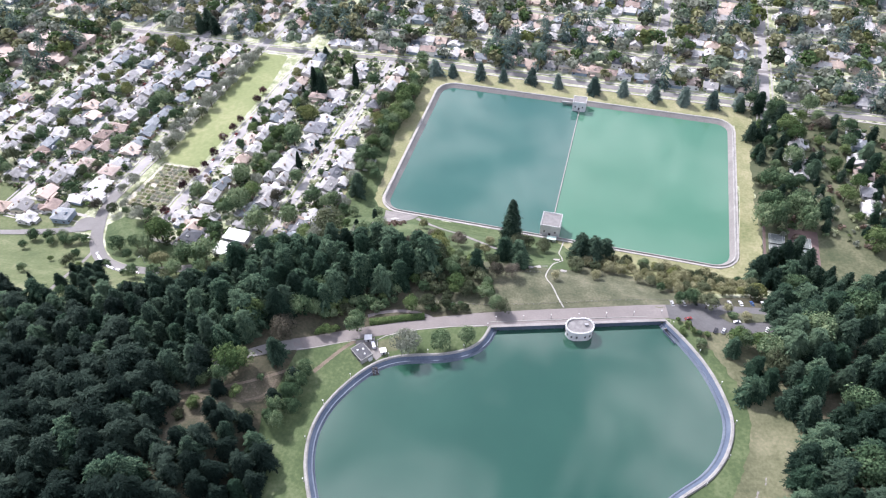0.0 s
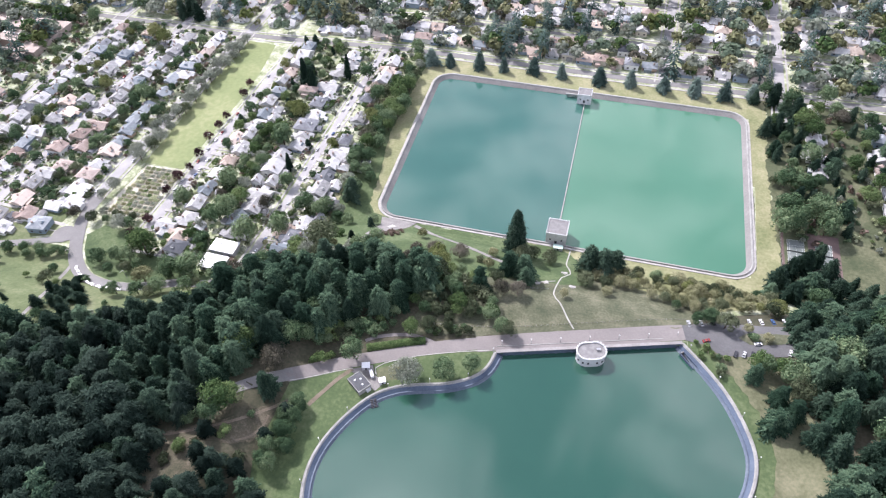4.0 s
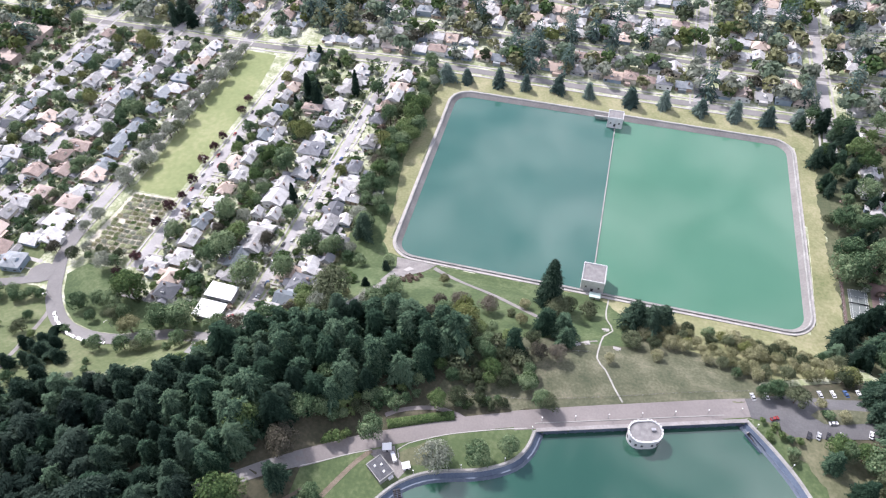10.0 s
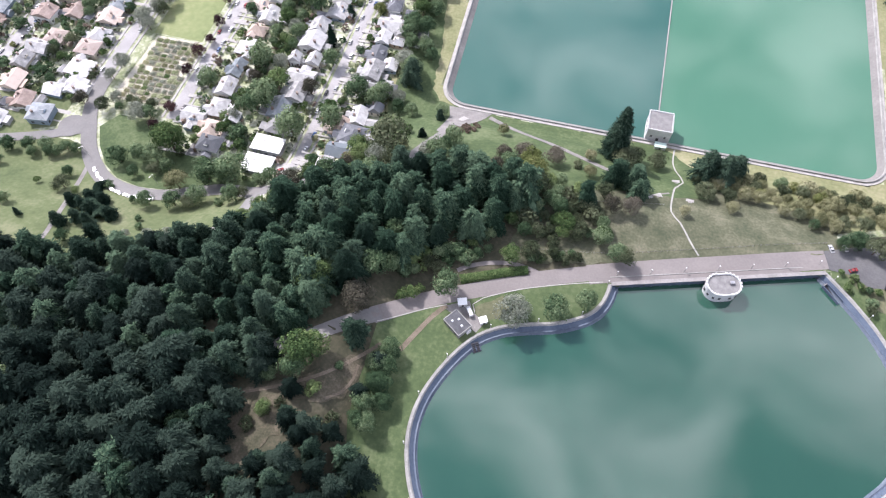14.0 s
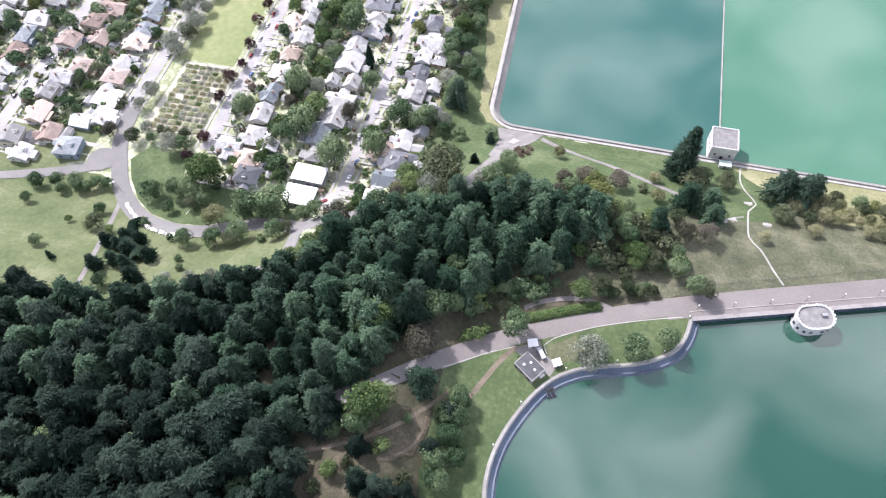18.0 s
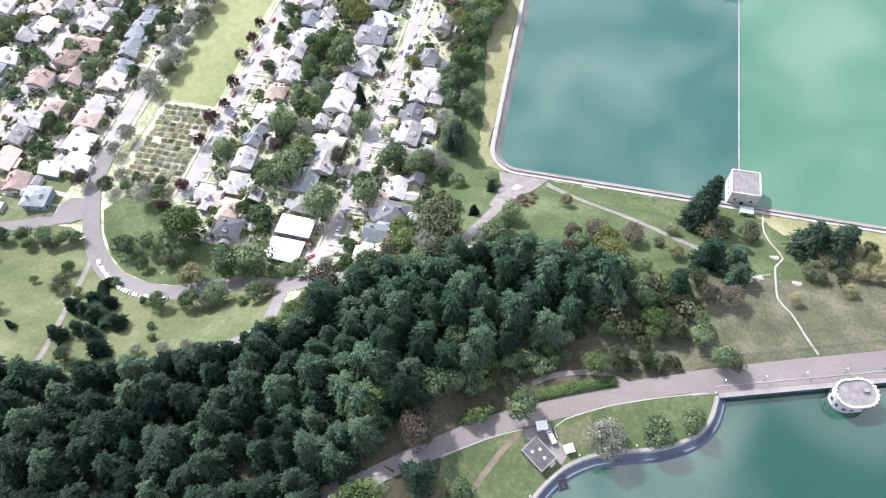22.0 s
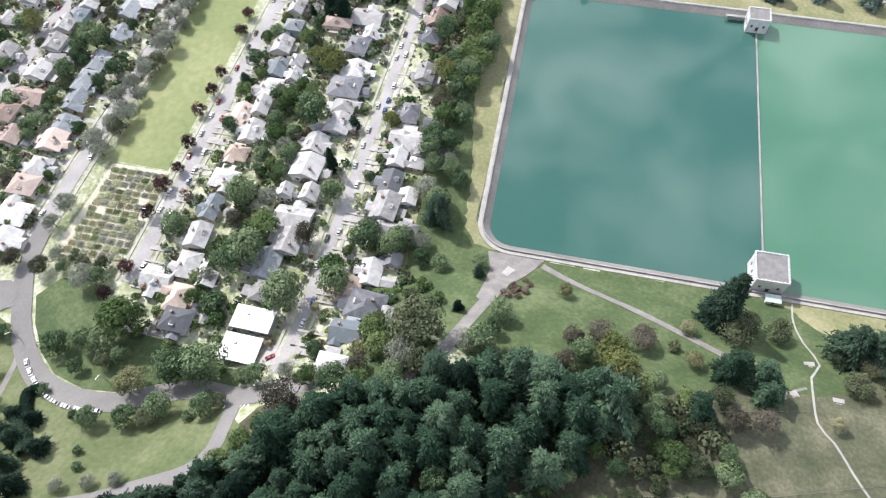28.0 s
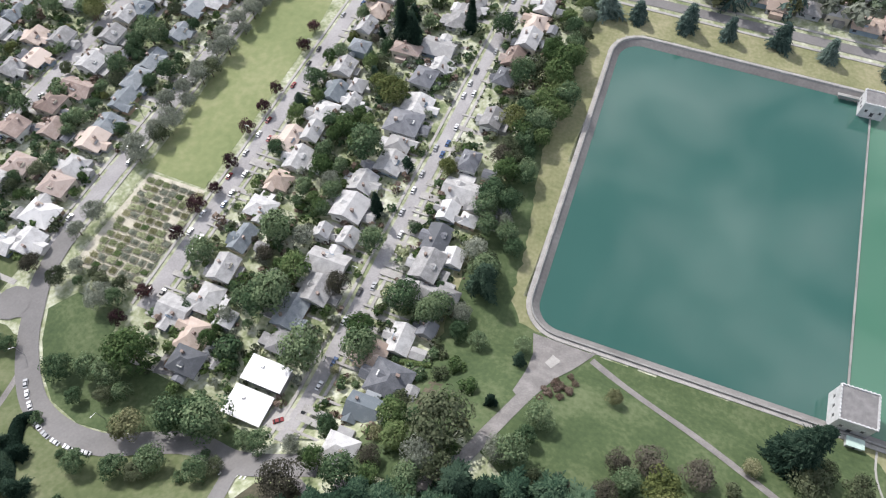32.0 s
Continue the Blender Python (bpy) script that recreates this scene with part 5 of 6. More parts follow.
for x, y, w, d, c in ((-508, 484, 12, 12, 'G'), (-467, 484, 11, 12, 'G'), (-463, 493, 11, 12, 'S'), (-434, 506, 12, 14, 'S'), (-429, 484, 12, 13, 'S'), (-465, 467, 12, 12, 'G'), (-460, 455, 11, 11, 'P'),
          (-462, 443, 14, 12, 'G'), (-458, 425, 18, 11, 'B'), (-432, 459, 11, 15, 'S'), (-430, 442, 11, 15, 'S'), (-428, 427, 11, 15, 'S'), (-426, 409, 13, 11, 'S'), (-426, 396, 14, 13, 'T'),
          (-463, 409, 12, 13, 'B'), (-452, 395, 12, 12, 'B'), (-424, 378, 13, 12, 'G'), (-424, 364, 15, 12, 'B'), (-421, 347, 17, 13, 'P'), (-416, 331, 14, 13, 'P'),):
    place_house(x, y, w, d, c, 'houses west of the field')
for x, y, w, d, c in ((-451, 367, 13, 13, 'B'), (-471, 387, 14, 12, 'B'), (-497, 435, 13, 12, 'T'), (-505, 424, 13, 12, 'G'), (-492, 454, 12, 12, 'G'), (-510, 450, 13, 12, 'T'),):
    place_house(x, y, w, d, c, 'houses west of the field')
for x, y, w, d, c in ((-424, 304, 14, 13, 'S'), (-443, 312, 13, 12, 'B'), (-464, 304, 13, 12, 'G'), (-484, 300, 12, 12, 'T'), (-452, 294, 12, 11, 'P')):
    place_house(x, y, w, d, c, 'houses west of the field', None, (x * 3) % 20)
row(-323, 318, 595, 0, 1)
row(-271, 322, 595, 180, 2)
row(-229, 330, 595, 0, 3)
row(-426, 318, 595, 180, 4)
row(-459, 318, 595, 0, 5)
row(-503, 318, 595, 180, 6)
row(-537, 318, 595, 0, 7)
row(-581, 318, 480, 180, 8)
row(-613, 318, 480, 0, 9)
row(624, -330, 330, -90, 10, False)
row(646, -330, 330, 90, 11, False)
row(140, 455, 592, 0, 12, gap=19, skip=0.2)
row(190, 440, 592, 180, 13, gap=20, skip=0.25)
row(232, 430, 592, 0, 14, gap=22, skip=0.3)
for i, x in enumerate((-404, -481, -558, -635, -712, -789)):
    if i > 3:
        row(x - 21, 318, 595, 180, 20 + i, far=True)
        row(x + 21, 318, 595, 0, 30 + i, far=True)
    row(x - 21, 622, 900, 180, 40 + i, far=True)
    row(x + 21, 622, 900, 0, 50 + i, far=True)
    row(x + 39, 622, 900, 0, 90 + i, far=True)
for i, y in enumerate((667, 745, 823, 901)):
    row(y + 21, -330, 460, -90, 60 + i, False, far=True)
    row(y + 39, -330, 460, -90, 100 + i, False, far=True)
    row(y - 21, -330, 460, 90, 70 + i, False, far=True) if i else None
for i, x in enumerate((280, 330, 380)):
    row(x, 420, 600, 180 * (i % 2), 80 + i, gap=20, skip=0.25, far=True)


def joined(name, items, label, category):
    """Many far things in one mesh. items: source meshes with a pose each."""
    slots, verts, faces, index = [], [], [], []
    start = 0
    for me, m in items:
        co = np.empty(len(me.vertices) * 3, dtype=np.float32)
        me.vertices.foreach_get("co", co)
        a = np.array(m)
        verts.append(co.reshape(-1, 3) @ a[:3, :3].T + a[:3, 3])
        mt = me.materials[0]
        if mt not in slots:
            slots.append(mt)
        k = slots.index(mt)
        for p in me.polygons:
            faces.append([start + v for v in p.vertices])
            index.append(k)
        start += len(me.vertices)
    me = bpy.data.meshes.new(name)
    me.from_pydata(np.concatenate(verts).tolist(), [], faces)
    for mt in slots:
        me.materials.append(mt)
    me.polygons.foreach_set("material_index", index)
    me.update()
    return tagged(new(name, me), label, category, kind="stuff")


items = []
for x, y, w, d, c, i, turn in FAR:
    if w > d * 1.2:
        w, d, turn = d, w, turn + 90
    base = pose(x, y, ground_z(x, y) + 0.3, 0, 0, turn) @ Matrix.Diagonal((w / 10, d / 12, 1, 1))
    items += [(o.data, base) for o in HOUSES[c][i].children]
joined("far_houses", items, "distant timber houses with grey, brown and pale roofs", "houses")


def far_trees():
    rng = random.Random(77)
    small = {}
    for key, m, n in (("broad", M_HAZELEAF, 10), ("bright", M_BRIGHT, 4), ("yellow", M_YELLOW, 1), ("olive", M_OLIVE, 3), ("rust", M_RUST, 1), ("pale", M_PALE, 4), ("silver", M_SILVER, 2)):
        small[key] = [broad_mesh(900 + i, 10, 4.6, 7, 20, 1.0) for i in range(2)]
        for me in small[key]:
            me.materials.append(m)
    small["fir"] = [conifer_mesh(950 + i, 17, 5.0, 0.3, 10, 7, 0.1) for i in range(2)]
    # far firs borrow the pale cedar needles, again for painted haze
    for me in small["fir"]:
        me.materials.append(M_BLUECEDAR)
    # many pale and silvery crowns: haze is mixed in through the colours
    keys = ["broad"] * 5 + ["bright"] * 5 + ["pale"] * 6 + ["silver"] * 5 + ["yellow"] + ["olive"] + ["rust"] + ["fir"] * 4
    items = []
    tries = 0
    while len(items) < 4200 and tries < 30000:
        tries += 1
        x, y = rng.uniform(-900, 560), rng.uniform(560, 1050)
        if rng.random() < 0.25:
            x, y = rng.choice((rng.uniform(-900, -560), rng.uniform(240, 480))), rng.uniform(300, 600)
        if y < 612 and -600 < x < 235:
            continue
        thin = 0.8 if x < -330 else 0.85 if x < 0 else 1.0
        if rng.random() > thin:
            continue
        if any(abs(x - s) < 4 and y0 < y < y1 for s, y0, y1 in STREETS_Y) or any(abs(y - s) < (6.0 if s < 610 else 3.2) and x0 < x < x1 for s, x0, x1 in STREETS_X):
            continue
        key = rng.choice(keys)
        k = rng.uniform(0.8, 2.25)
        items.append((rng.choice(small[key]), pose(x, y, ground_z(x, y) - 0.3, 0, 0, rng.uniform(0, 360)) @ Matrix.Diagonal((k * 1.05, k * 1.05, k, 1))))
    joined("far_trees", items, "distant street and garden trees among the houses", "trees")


far_trees()


def yard_things():
    """Low garden bushes and pale drives between the houses."""
    rng = random.Random(55)
    bush = []
    for m in (M_LEAF, M_CROP, M_BRIGHT, M_OLIVE, M_SILVER, M_SHRUBRED, M_LEAF):
        me = broad_mesh(700 + len(bush), 2.6, 1.9, 4, 10, 0.6, 0.0)
        me.materials.append(m)
        bush.append(me)
    items = []
    while len(items) < 5200:
        x, y = rng.uniform(-610, -205), rng.uniform(300, 598)
        if -405 < x < -338 or any(abs(x - s) < 6 for s in (-247.5, -340.5, -404, -481, -558)) or (x < -340 and y < 322):
            continue
        k = 0.35 + 1.7 * rng.random() ** 2
        items.append((rng.choice(bush), pose(x, y, ground_z(x, y), 0, 0, rng.uniform(0, 360)) @ Matrix.Diagonal((k, k, k, 1))))
    for _ in range(420):
        x, y = rng.uniform(120, 250), rng.uniform(420, 598)
        k = rng.uniform(0.7, 1.9)
        items.append((rng.choice(bush), pose(x, y, ground_z(x, y), 0, 0, rng.uniform(0, 360)) @ Matrix.Diagonal((k, k, k, 1))))
    joined("garden_bushes", items, "low garden bushes and hedges between houses", "bushes")
    slab = bpy.data.meshes.new("drive")
    bm = bmesh.new()
    box(bm, 0, 0, -0.2, 1, 1, 0.2)
    bm.to_mesh(slab)
    bm.free()
    slab.materials.append(M_WALK)
    items = []
    for x, y in PLACED:
        if y > 600 or x > 0:
            continue
        s = min((-343, -250, -404, -481, -558, -635), key=lambda v: abs(v - x))
        side = 1 if x > s else -1
        L = abs(x - s) - 4
        for w, dy in ((2.8, rng.choice((-7.2, 7.2))), (1.1, rng.uniform(-3, 3))):
            cx = s + side * (4.5 + L / 2)
            items.append((slab, Matrix.Translation((cx, y + dy, ground_z(cx, y + dy) + 0.22)) @ Matrix.Diagonal((L, w, 1.0, 1))))
        if rng.random() < 0.5:
            items.append((slab, Matrix.Translation((x + side * rng.uniform(8, 10), y + rng.uniform(-4, 4), ground_z(x, y) + 0.25)) @ Matrix.Diagonal((rng.uniform(3, 6), rng.uniform(3, 7), 1, 1))))
    joined("driveways", items, "pale concrete drives and patios of the houses", "paving")


yard_things()


def garage_kind(code, word):
    root = tagged(new("garage"), "small garage with a " + word + " gable roof in a back yard", "garage", "garages in the yards")
    bm = bmesh.new()
    box(bm, 0, 0, -0.5, 5, 6.5, 3.0)
    part("wall", bm, M_SIDING[0], root)
    v, f = roof_faces(5, 6.5, 2.5, 1.2, 0.3, 0)
    raw("roof", v, f, ROOFS[code][0], root)
    bm = bmesh.new()
    box(bm, 0, -3.27, 0.1, 3.4, 0.1, 2.1)
    part("garage_door", bm, M_WHITE, root)
    return root


GARAGES = [garage_kind(c, ROOFS[c][1]) for c in "GPD"]
rng = random.Random(91)
for x, y in list(PLACED):
    if y < 598 and x < 0 and rng.random() < 0.5:
        s = min((-343, -250, -404, -481, -558, -635), key=lambda v: abs(v - x))
        gx, gy = x + (1 if x > s else -1) * rng.uniform(9.5, 12), y + rng.uniform(-5, 5)
        if all((gx - q) ** 2 + (gy - r) ** 2 > 75 for q, r in PLACED) and abs(gx + 268) + abs(gy - 306) > 26:
            copy_thing(rng.choice(GARAGES), pose(gx, gy, ground_z(gx, gy) + 0.2, 0, 0, rng.choice((0, 90, 180)) + rng.uniform(-3, 3)))


def yard_grove(poly, gap, mix, seed, h0, h1, near=9.5):
    """Garden trees that keep clear of the houses and streets."""
    rng = random.Random(seed)
    keys = [k for k, n in mix for _ in range(n)]
    x0, x1 = min(p[0] for p in poly), max(p[0] for p in poly)
    y0, y1 = min(p[1] for p in poly), max(p[1] for p in poly)
    done = []
    for _ in range(int(5 * (x1 - x0) * (y1 - y0) / gap / gap)):
        x, y = rng.uniform(x0, x1), rng.uniform(y0, y1)
        if not inside(x, y, poly) or any((x - a) ** 2 + (y - b) ** 2 < gap * gap for a, b in done):
            continue
        if any((x - a) ** 2 + (y - b) ** 2 < near * near for a, b in PLACED) or abs(x + 250) < 7 or abs(x + 343) < 7 or (abs(x + 264) < 17 and abs(y - 306) < 17):
            continue
        done.append((x, y))
        plant(rng.choice(keys), x, y, rng.uniform(h0, h1), rng)


yard_grove([(-335, 300), (-300, 283), (-262, 285), (-215, 290), (-198, 300), (-198, 372), (-212, 395), (-240, 330), (-300, 325)], 9.0,
           [("shrub", 4), ("shrub_bright", 3), ("shrub_olive", 2), ("pale", 1)], 33, 3, 6, 10.5)
yard_grove([(-240, 288), (-205, 282), (-180, 300), (-182, 340), (-205, 350)], 9.0, [("shrub", 3), ("shrub_olive", 2), ("shrub_bright", 2), ("pale", 1)], 34, 3, 7, 10.5)
yard_grove([(-385, 318), (-355, 322), (-352, 330), (-384, 330)], 5.5, [("broad", 2), ("olive", 2), ("silver", 1)], 35, 6, 9)
yard_grove([(-332, 420), (-295, 420), (-295, 596), (-332, 596)], 9.0, [("broad", 3), ("bright", 2), ("yellow", 1), ("fir", 1)], 36, 7, 13)
yard_grove([(-612, 330), (-415, 330), (-415, 596), (-612, 596)], 17.0, [("broad", 3), ("bright", 1), ("olive", 2), ("shrub", 2), ("yellow", 1)], 37, 5, 11, 8.5)


def hedge(line, wide, high, material, label):
    """A clipped hedge: leaf sprays over a low rounded bank."""
    rng = random.Random(len(line))
    pts = spline(line, 0.6)
    v, f = [], []
    for (x, y), (nx, ny) in zip(pts, sides(pts)):
        for _ in range(int(22 * wide * high / 3)):
            a = rng.uniform(0, 3.1416)
            o, z = math.cos(a) * wide / 2, math.sin(a) * high
            s, g = rng.uniform(0.25, 0.55), rng.uniform(0, 6.283)
            px, py = x + nx * o + rng.uniform(-0.3, 0.3), y + ny * o + rng.uniform(-0.3, 0.3)
            pz = ground_z(px, py) + 0.1 + z * rng.uniform(0.7, 1.1)
            k = len(v)
            v += [(px + s * math.cos(g + q * 2.09), py + s * math.sin(g + q * 2.09), pz + rng.uniform(-0.25, 0.25)) for q in range(3)]
            f.append((k, k + 1, k + 2))
    tagged(raw("hedge", v, f, material), label, "hedge")


hedge([(-128, 241.6), (-117, 246.6), (-106, 251.6), (-97.5, 255)], 4.4, 2.2, M_BRIGHT, "low yellow-green hedge along the dam road")
hedge([(-349, 262), (-352, 258), (-346, 250), (-340, 246)], 4.0, 4.5, M_CONIFER, "row of dark clipped conifers beside the path")
hedge([(-347, 246), (-338, 240), (-331, 233)], 5.0, 5.0, M_CONIFER, "row of dark clipped conifers beside the path")
hedge([(-218, 340), (-205, 342)], 2.0, 2.2, M_BRIGHT, "clipped bright green garden hedge")


# ---- flat-roofed white building ----
def white_building():
    root = tagged(new("building"), "low building with two flat white roofs beside the road", "building")
    root.location = (-268, 306, ground_z(-268, 302))
    for cx, cy, w, d, h in ((0, 7.5, 18, 10.5, 5.5), (-1.0, -7.0, 17, 12, 4.2)):
        bm = bmesh.new()
        box(bm, cx, cy, -2, w, d, h + 2)
        part("wall", bm, M_SIDING[2], root)
        bm = bmesh.new()
        box(bm, cx, cy, h, w + 1.2, d + 1.2, 0.35)
        part("roof", bm, M_WHITEROOF, root, "flat bright white roof")
        bm = bmesh.new()
        box(bm, cx - 3, cy + 2, h + 0.35, 1.4, 1.0, 0.7)
        part("roof_vent", bm, M_METAL, root)
        for k in (-0.3, 0, 0.3):
            bm = bmesh.new()
            box(bm, cx + k * w, cy - d / 2 - 0.03, 1.0, 2.0, 0.12, 1.5)
            part("window", bm, M_DARK, root)
    return root


M_WHITEROOF = mat("white_roof_membrane", [(0.76, 0.76, 0.75), (0.82, 0.82, 0.81), (0.86, 0.86, 0.85)], 0.2, 0.6)
white_building()
drape("yard_concrete", [(-259, 305), (-249, 305), (-249, 294), (-260, 294)], M_WALK, "pale concrete yard beside the white building", "paving", lift=0.2)


def pump_house():
    root = tagged(new("pump_house"), "small building with a dark flat roof and white rooflights", "building")
    root.matrix_world = pose(-123.3, 217.3, 24.6, 0, 0, 55) @ Matrix.Diagonal((0.85, 0.88, 0.9, 1))
    bm = bmesh.new()
    box(bm, 0, 0, -1, 9.5, 12.5, 5.2)
    part("wall", bm, M_CONCRETE, root)
    bm = bmesh.new()
    box(bm, 0, 0, 4.2, 9.0, 12.0, 0.12)
    part("roof", bm, M_ROOFDARK, root, "dark grey flat roof")
    for sx, sy, lx, ly in ((0, -1, 9.9, 0.4), (0, 1, 9.9, 0.4), (-1, 0, 0.4, 12.1), (1, 0, 0.4, 12.1)):
        bm = bmesh.new()
        box(bm, sx * 4.75, sy * 6.25, 3.9, lx, ly, 0.6)
        part("parapet", bm, M_CONCRETE, root)
    for px, py in ((-1.6, 2.5), (1.8, 1.0), (0.5, -3.0)):
        bm = bmesh.new()
        box(bm, px, py, 4.3, 1.3, 1.3, 0.6, 0.0, 0.7)
        part("rooflight", bm, M_WHITEROOF, root)
    for k in (-0.3, 0.1, 0.4):
        bm = bmesh.new()
        box(bm, -4.8, k * 12, 1.0, 0.12, 1.5, 1.6)
        part("window", bm, M_DARK, root)
    bm = bmesh.new()
    box(bm, 2.0, -6.9, 0, 3.0, 1.4, 2.4)
    part("lean_to", bm, M_WHITE, root)
    shed = tagged(new("shed"), "small white flat-roofed shed beside the pump house", "shed")
    shed.matrix_world = pose(-124, 229, 24.6, 0, 0, 20)
    bm = bmesh.new()
    box(bm, 0, 0, -0.5, 4.2, 3.4, 3.1)
    part("wall", bm, M_WHITE, shed)
    bm = bmesh.new()
    box(bm, 0, 0, 2.6, 4.6, 3.8, 0.25)
    part("roof", bm, M_WHITEROOF, shed)
    bm = bmesh.new()
    box(bm, 0, -1.72, 0, 1.0, 0.1, 2.0)
    part("door", bm, M_DARK, shed)


pump_house()
drape("service_yard", [(-133, 225), (-121, 231.5), (-118, 226), (-111, 222), (-114, 216), (-126, 222)], M_PATH, "worn concrete yard round the pump house", "paving", lift=0.26)
drape("dry_lawn", [(-118, 229), (-116, 225.5), (-111, 223.5), (-104, 226), (-101, 232), (-106, 238), (-114, 233)], M_VERGE, "patch of dry tan grass beside the pump house", "lawn", lift=0.24, ragged=0.8)


# ---- cars ----
M_GLASS = mat("car_glass", [(0.02, 0.022, 0.025), (0.035, 0.04, 0.045)], 1.0, 0.08, spec=0.6)
M_TYRE = mat("tyre_rubber", [(0.02, 0.02, 0.02), (0.035, 0.035, 0.035)], 2.0, 0.9)
CARS = []
for word, col in (("white", (0.75, 0.75, 0.75)), ("silver", (0.45, 0.46, 0.47)), ("black", (0.03, 0.03, 0.035)), ("dark red", (0.25, 0.03, 0.03)), ("blue", (0.05, 0.1, 0.22))):
    CARS.append((word, mat(word.replace(" ", "_") + "_car_paint", [tuple(c * 0.9 for c in col), col], 0.5, 0.25, spec=0.6)))


def car_kind(word, paint, van=False):
    root = tagged(new("van" if van else "car"), word + (" panel van" if van else " car") + " parked at the kerb", "van" if van else "car")
    L, W, H = (5.6, 2.0, 2.2) if van else (4.5, 1.8, 1.42)
    side = [(-L / 2, 0.35), (L / 2, 0.35), (L / 2, 0.7), (L / 2 - 0.15, 0.88), (L * 0.2, 0.98), (-L * 0.42, 0.98), (-L / 2, 0.9)]
    if van:
        side = [(-L / 2, 0.35), (L / 2, 0.35), (L / 2, 0.9), (L / 2 - 0.7, 1.2), (L / 2 - 1.3, H), (-L / 2, H)]

    def extrude(outline, w, top):
        bm = bmesh.new()
        rows = []
        for s in (-1, 1):
            rows.append([bm.verts.new((x, s * w / 2 * (1 - top * max(0, z - 0.9)), z)) for x, z in outline])
        n = len(outline)
        for i in range(n):
            bm.faces.new((rows[0][i], rows[0][(i + 1) % n], rows[1][(i + 1) % n], rows[1][i]))
        bm.faces.new(rows[0][::-1])
        bm.faces.new(rows[1])
        bmesh.ops.recalc_face_normals(bm, faces=bm.faces)
        return bm
    part("body", extrude(side, W, 0.05), paint, root)
    if van:
        part("windscreen", extrude([(L / 2 - 0.72, 1.25), (L / 2 - 0.66, 1.25), (L / 2 - 1.24, H - 0.1), (L / 2 - 1.3, H - 0.1)], W * 0.92, 0.0), M_GLASS, root)
    else:
        part("glazing", extrude([(L * 0.22, 0.96), (L * 0.06, H - 0.06), (-L * 0.25, H - 0.06), (-L * 0.40, 0.96)], W * 0.94, 0.3), M_GLASS, root)
        part("roof", extrude([(L * 0.07, H - 0.06), (L * 0.04, H), (-L * 0.23, H), (-L * 0.26, H - 0.06)], W * 0.94, 0.3), paint, root)
    wheel = bpy.data.meshes.new("wheel")
    bm = bmesh.new()
    bmesh.ops.create_cone(bm, cap_ends=True, segments=12, radius1=0.33, radius2=0.33, depth=0.22, matrix=pose(0, 0, 0, 90, 0, 0))
    bm.to_mesh(wheel)
    bm.free()
    wheel.materials.append(M_TYRE)
    for x in (-L * 0.31, L * 0.31):
        for s in (-1, 1):
            w = new("wheel", wheel)
            w.parent = root
            w.location = (x, s * (W / 2 - 0.1), 0.33)
    return root


CAR_KINDS = [car_kind(*c) for c in CARS] + [car_kind("white", CARS[0][1], True)]


def park(i, x, y, turn, lift=0.22, group="parked cars"):
    c = copy_thing(CAR_KINDS[i], pose(x, y, ground_z(x, y) + lift, 0, 0, turn))
    c["group"] = group


for i, x, y, a in ((1, -366, 272, 130), (0, -361, 268.2, 137), (0, -355.5, 264.6, 143), (0, -350, 261, 150), (0, -344.5, 258.9, 157), (1, -338.6, 257.1, 166), (0, -332.5, 256.2, 173), (0, -326, 256.3, 178), (0, -318, 257.3, 188), (0, -284, 222.5, 20), (1, -277, 224.5, 25),
                   (0, -246, 318, 85), (2, -246, 306, 90), (3, -254, 298, 40)):
    park(i, x, y, a)
for k, i in enumerate((1, 0, 2, 0, 2, 1, 0, 4, 0, 2, 1)):
    park(i, 48 + 7.0 * k, 307.5 + 2.75 * k, 112, group="cars in the car park")
for i, x, y, a in ((2, 74, 292, 75), (1, 78.5, 293, 75), (2, 83, 294, 75), (0, 89, 295.5, 75), (0, 86, 302, 20), (3, 58, 297, 30), (0, 103, 300, 75)):
    park(i, x, y, a, group="cars in the car park")
park(5, -119.5, 225.5, 125)
rng = random.Random(31)
for x, y0, y1 in ((-340.5, 330, 590), (-247.5, 325, 590), (-404, 350, 590), (-481, 330, 590)):
    for s in (-1, 1):
        y = y0 + rng.uniform(0, 10)
        while y < y1:
            if rng.random() < 0.5:
                park(rng.choice((0, 0, 1, 1, 2, 2, 3, 4)), x + s * (2.4 if x == -247.5 else 3.6), y, 90 + rng.uniform(-3, 3))
            y += rng.uniform(7, 17)


# ---- allotment garden beside the field ----
M_SOIL = mat("garden_soil", [(0.19, 0.178, 0.12), (0.31, 0.288, 0.205)], 0.5, 0.95, 0.4)
M_CHIP = mat("wood_chip_paths", [(0.36, 0.34, 0.27), (0.48, 0.45, 0.36), (0.58, 0.55, 0.46)], 0.3, 0.95, 0.3)
drape("garden_ground", [(-389, 330), (-351, 331), (-351, 390), (-386, 390)], M_CHIP, "pale chip paths between garden plots", "paths", lift=0.14)


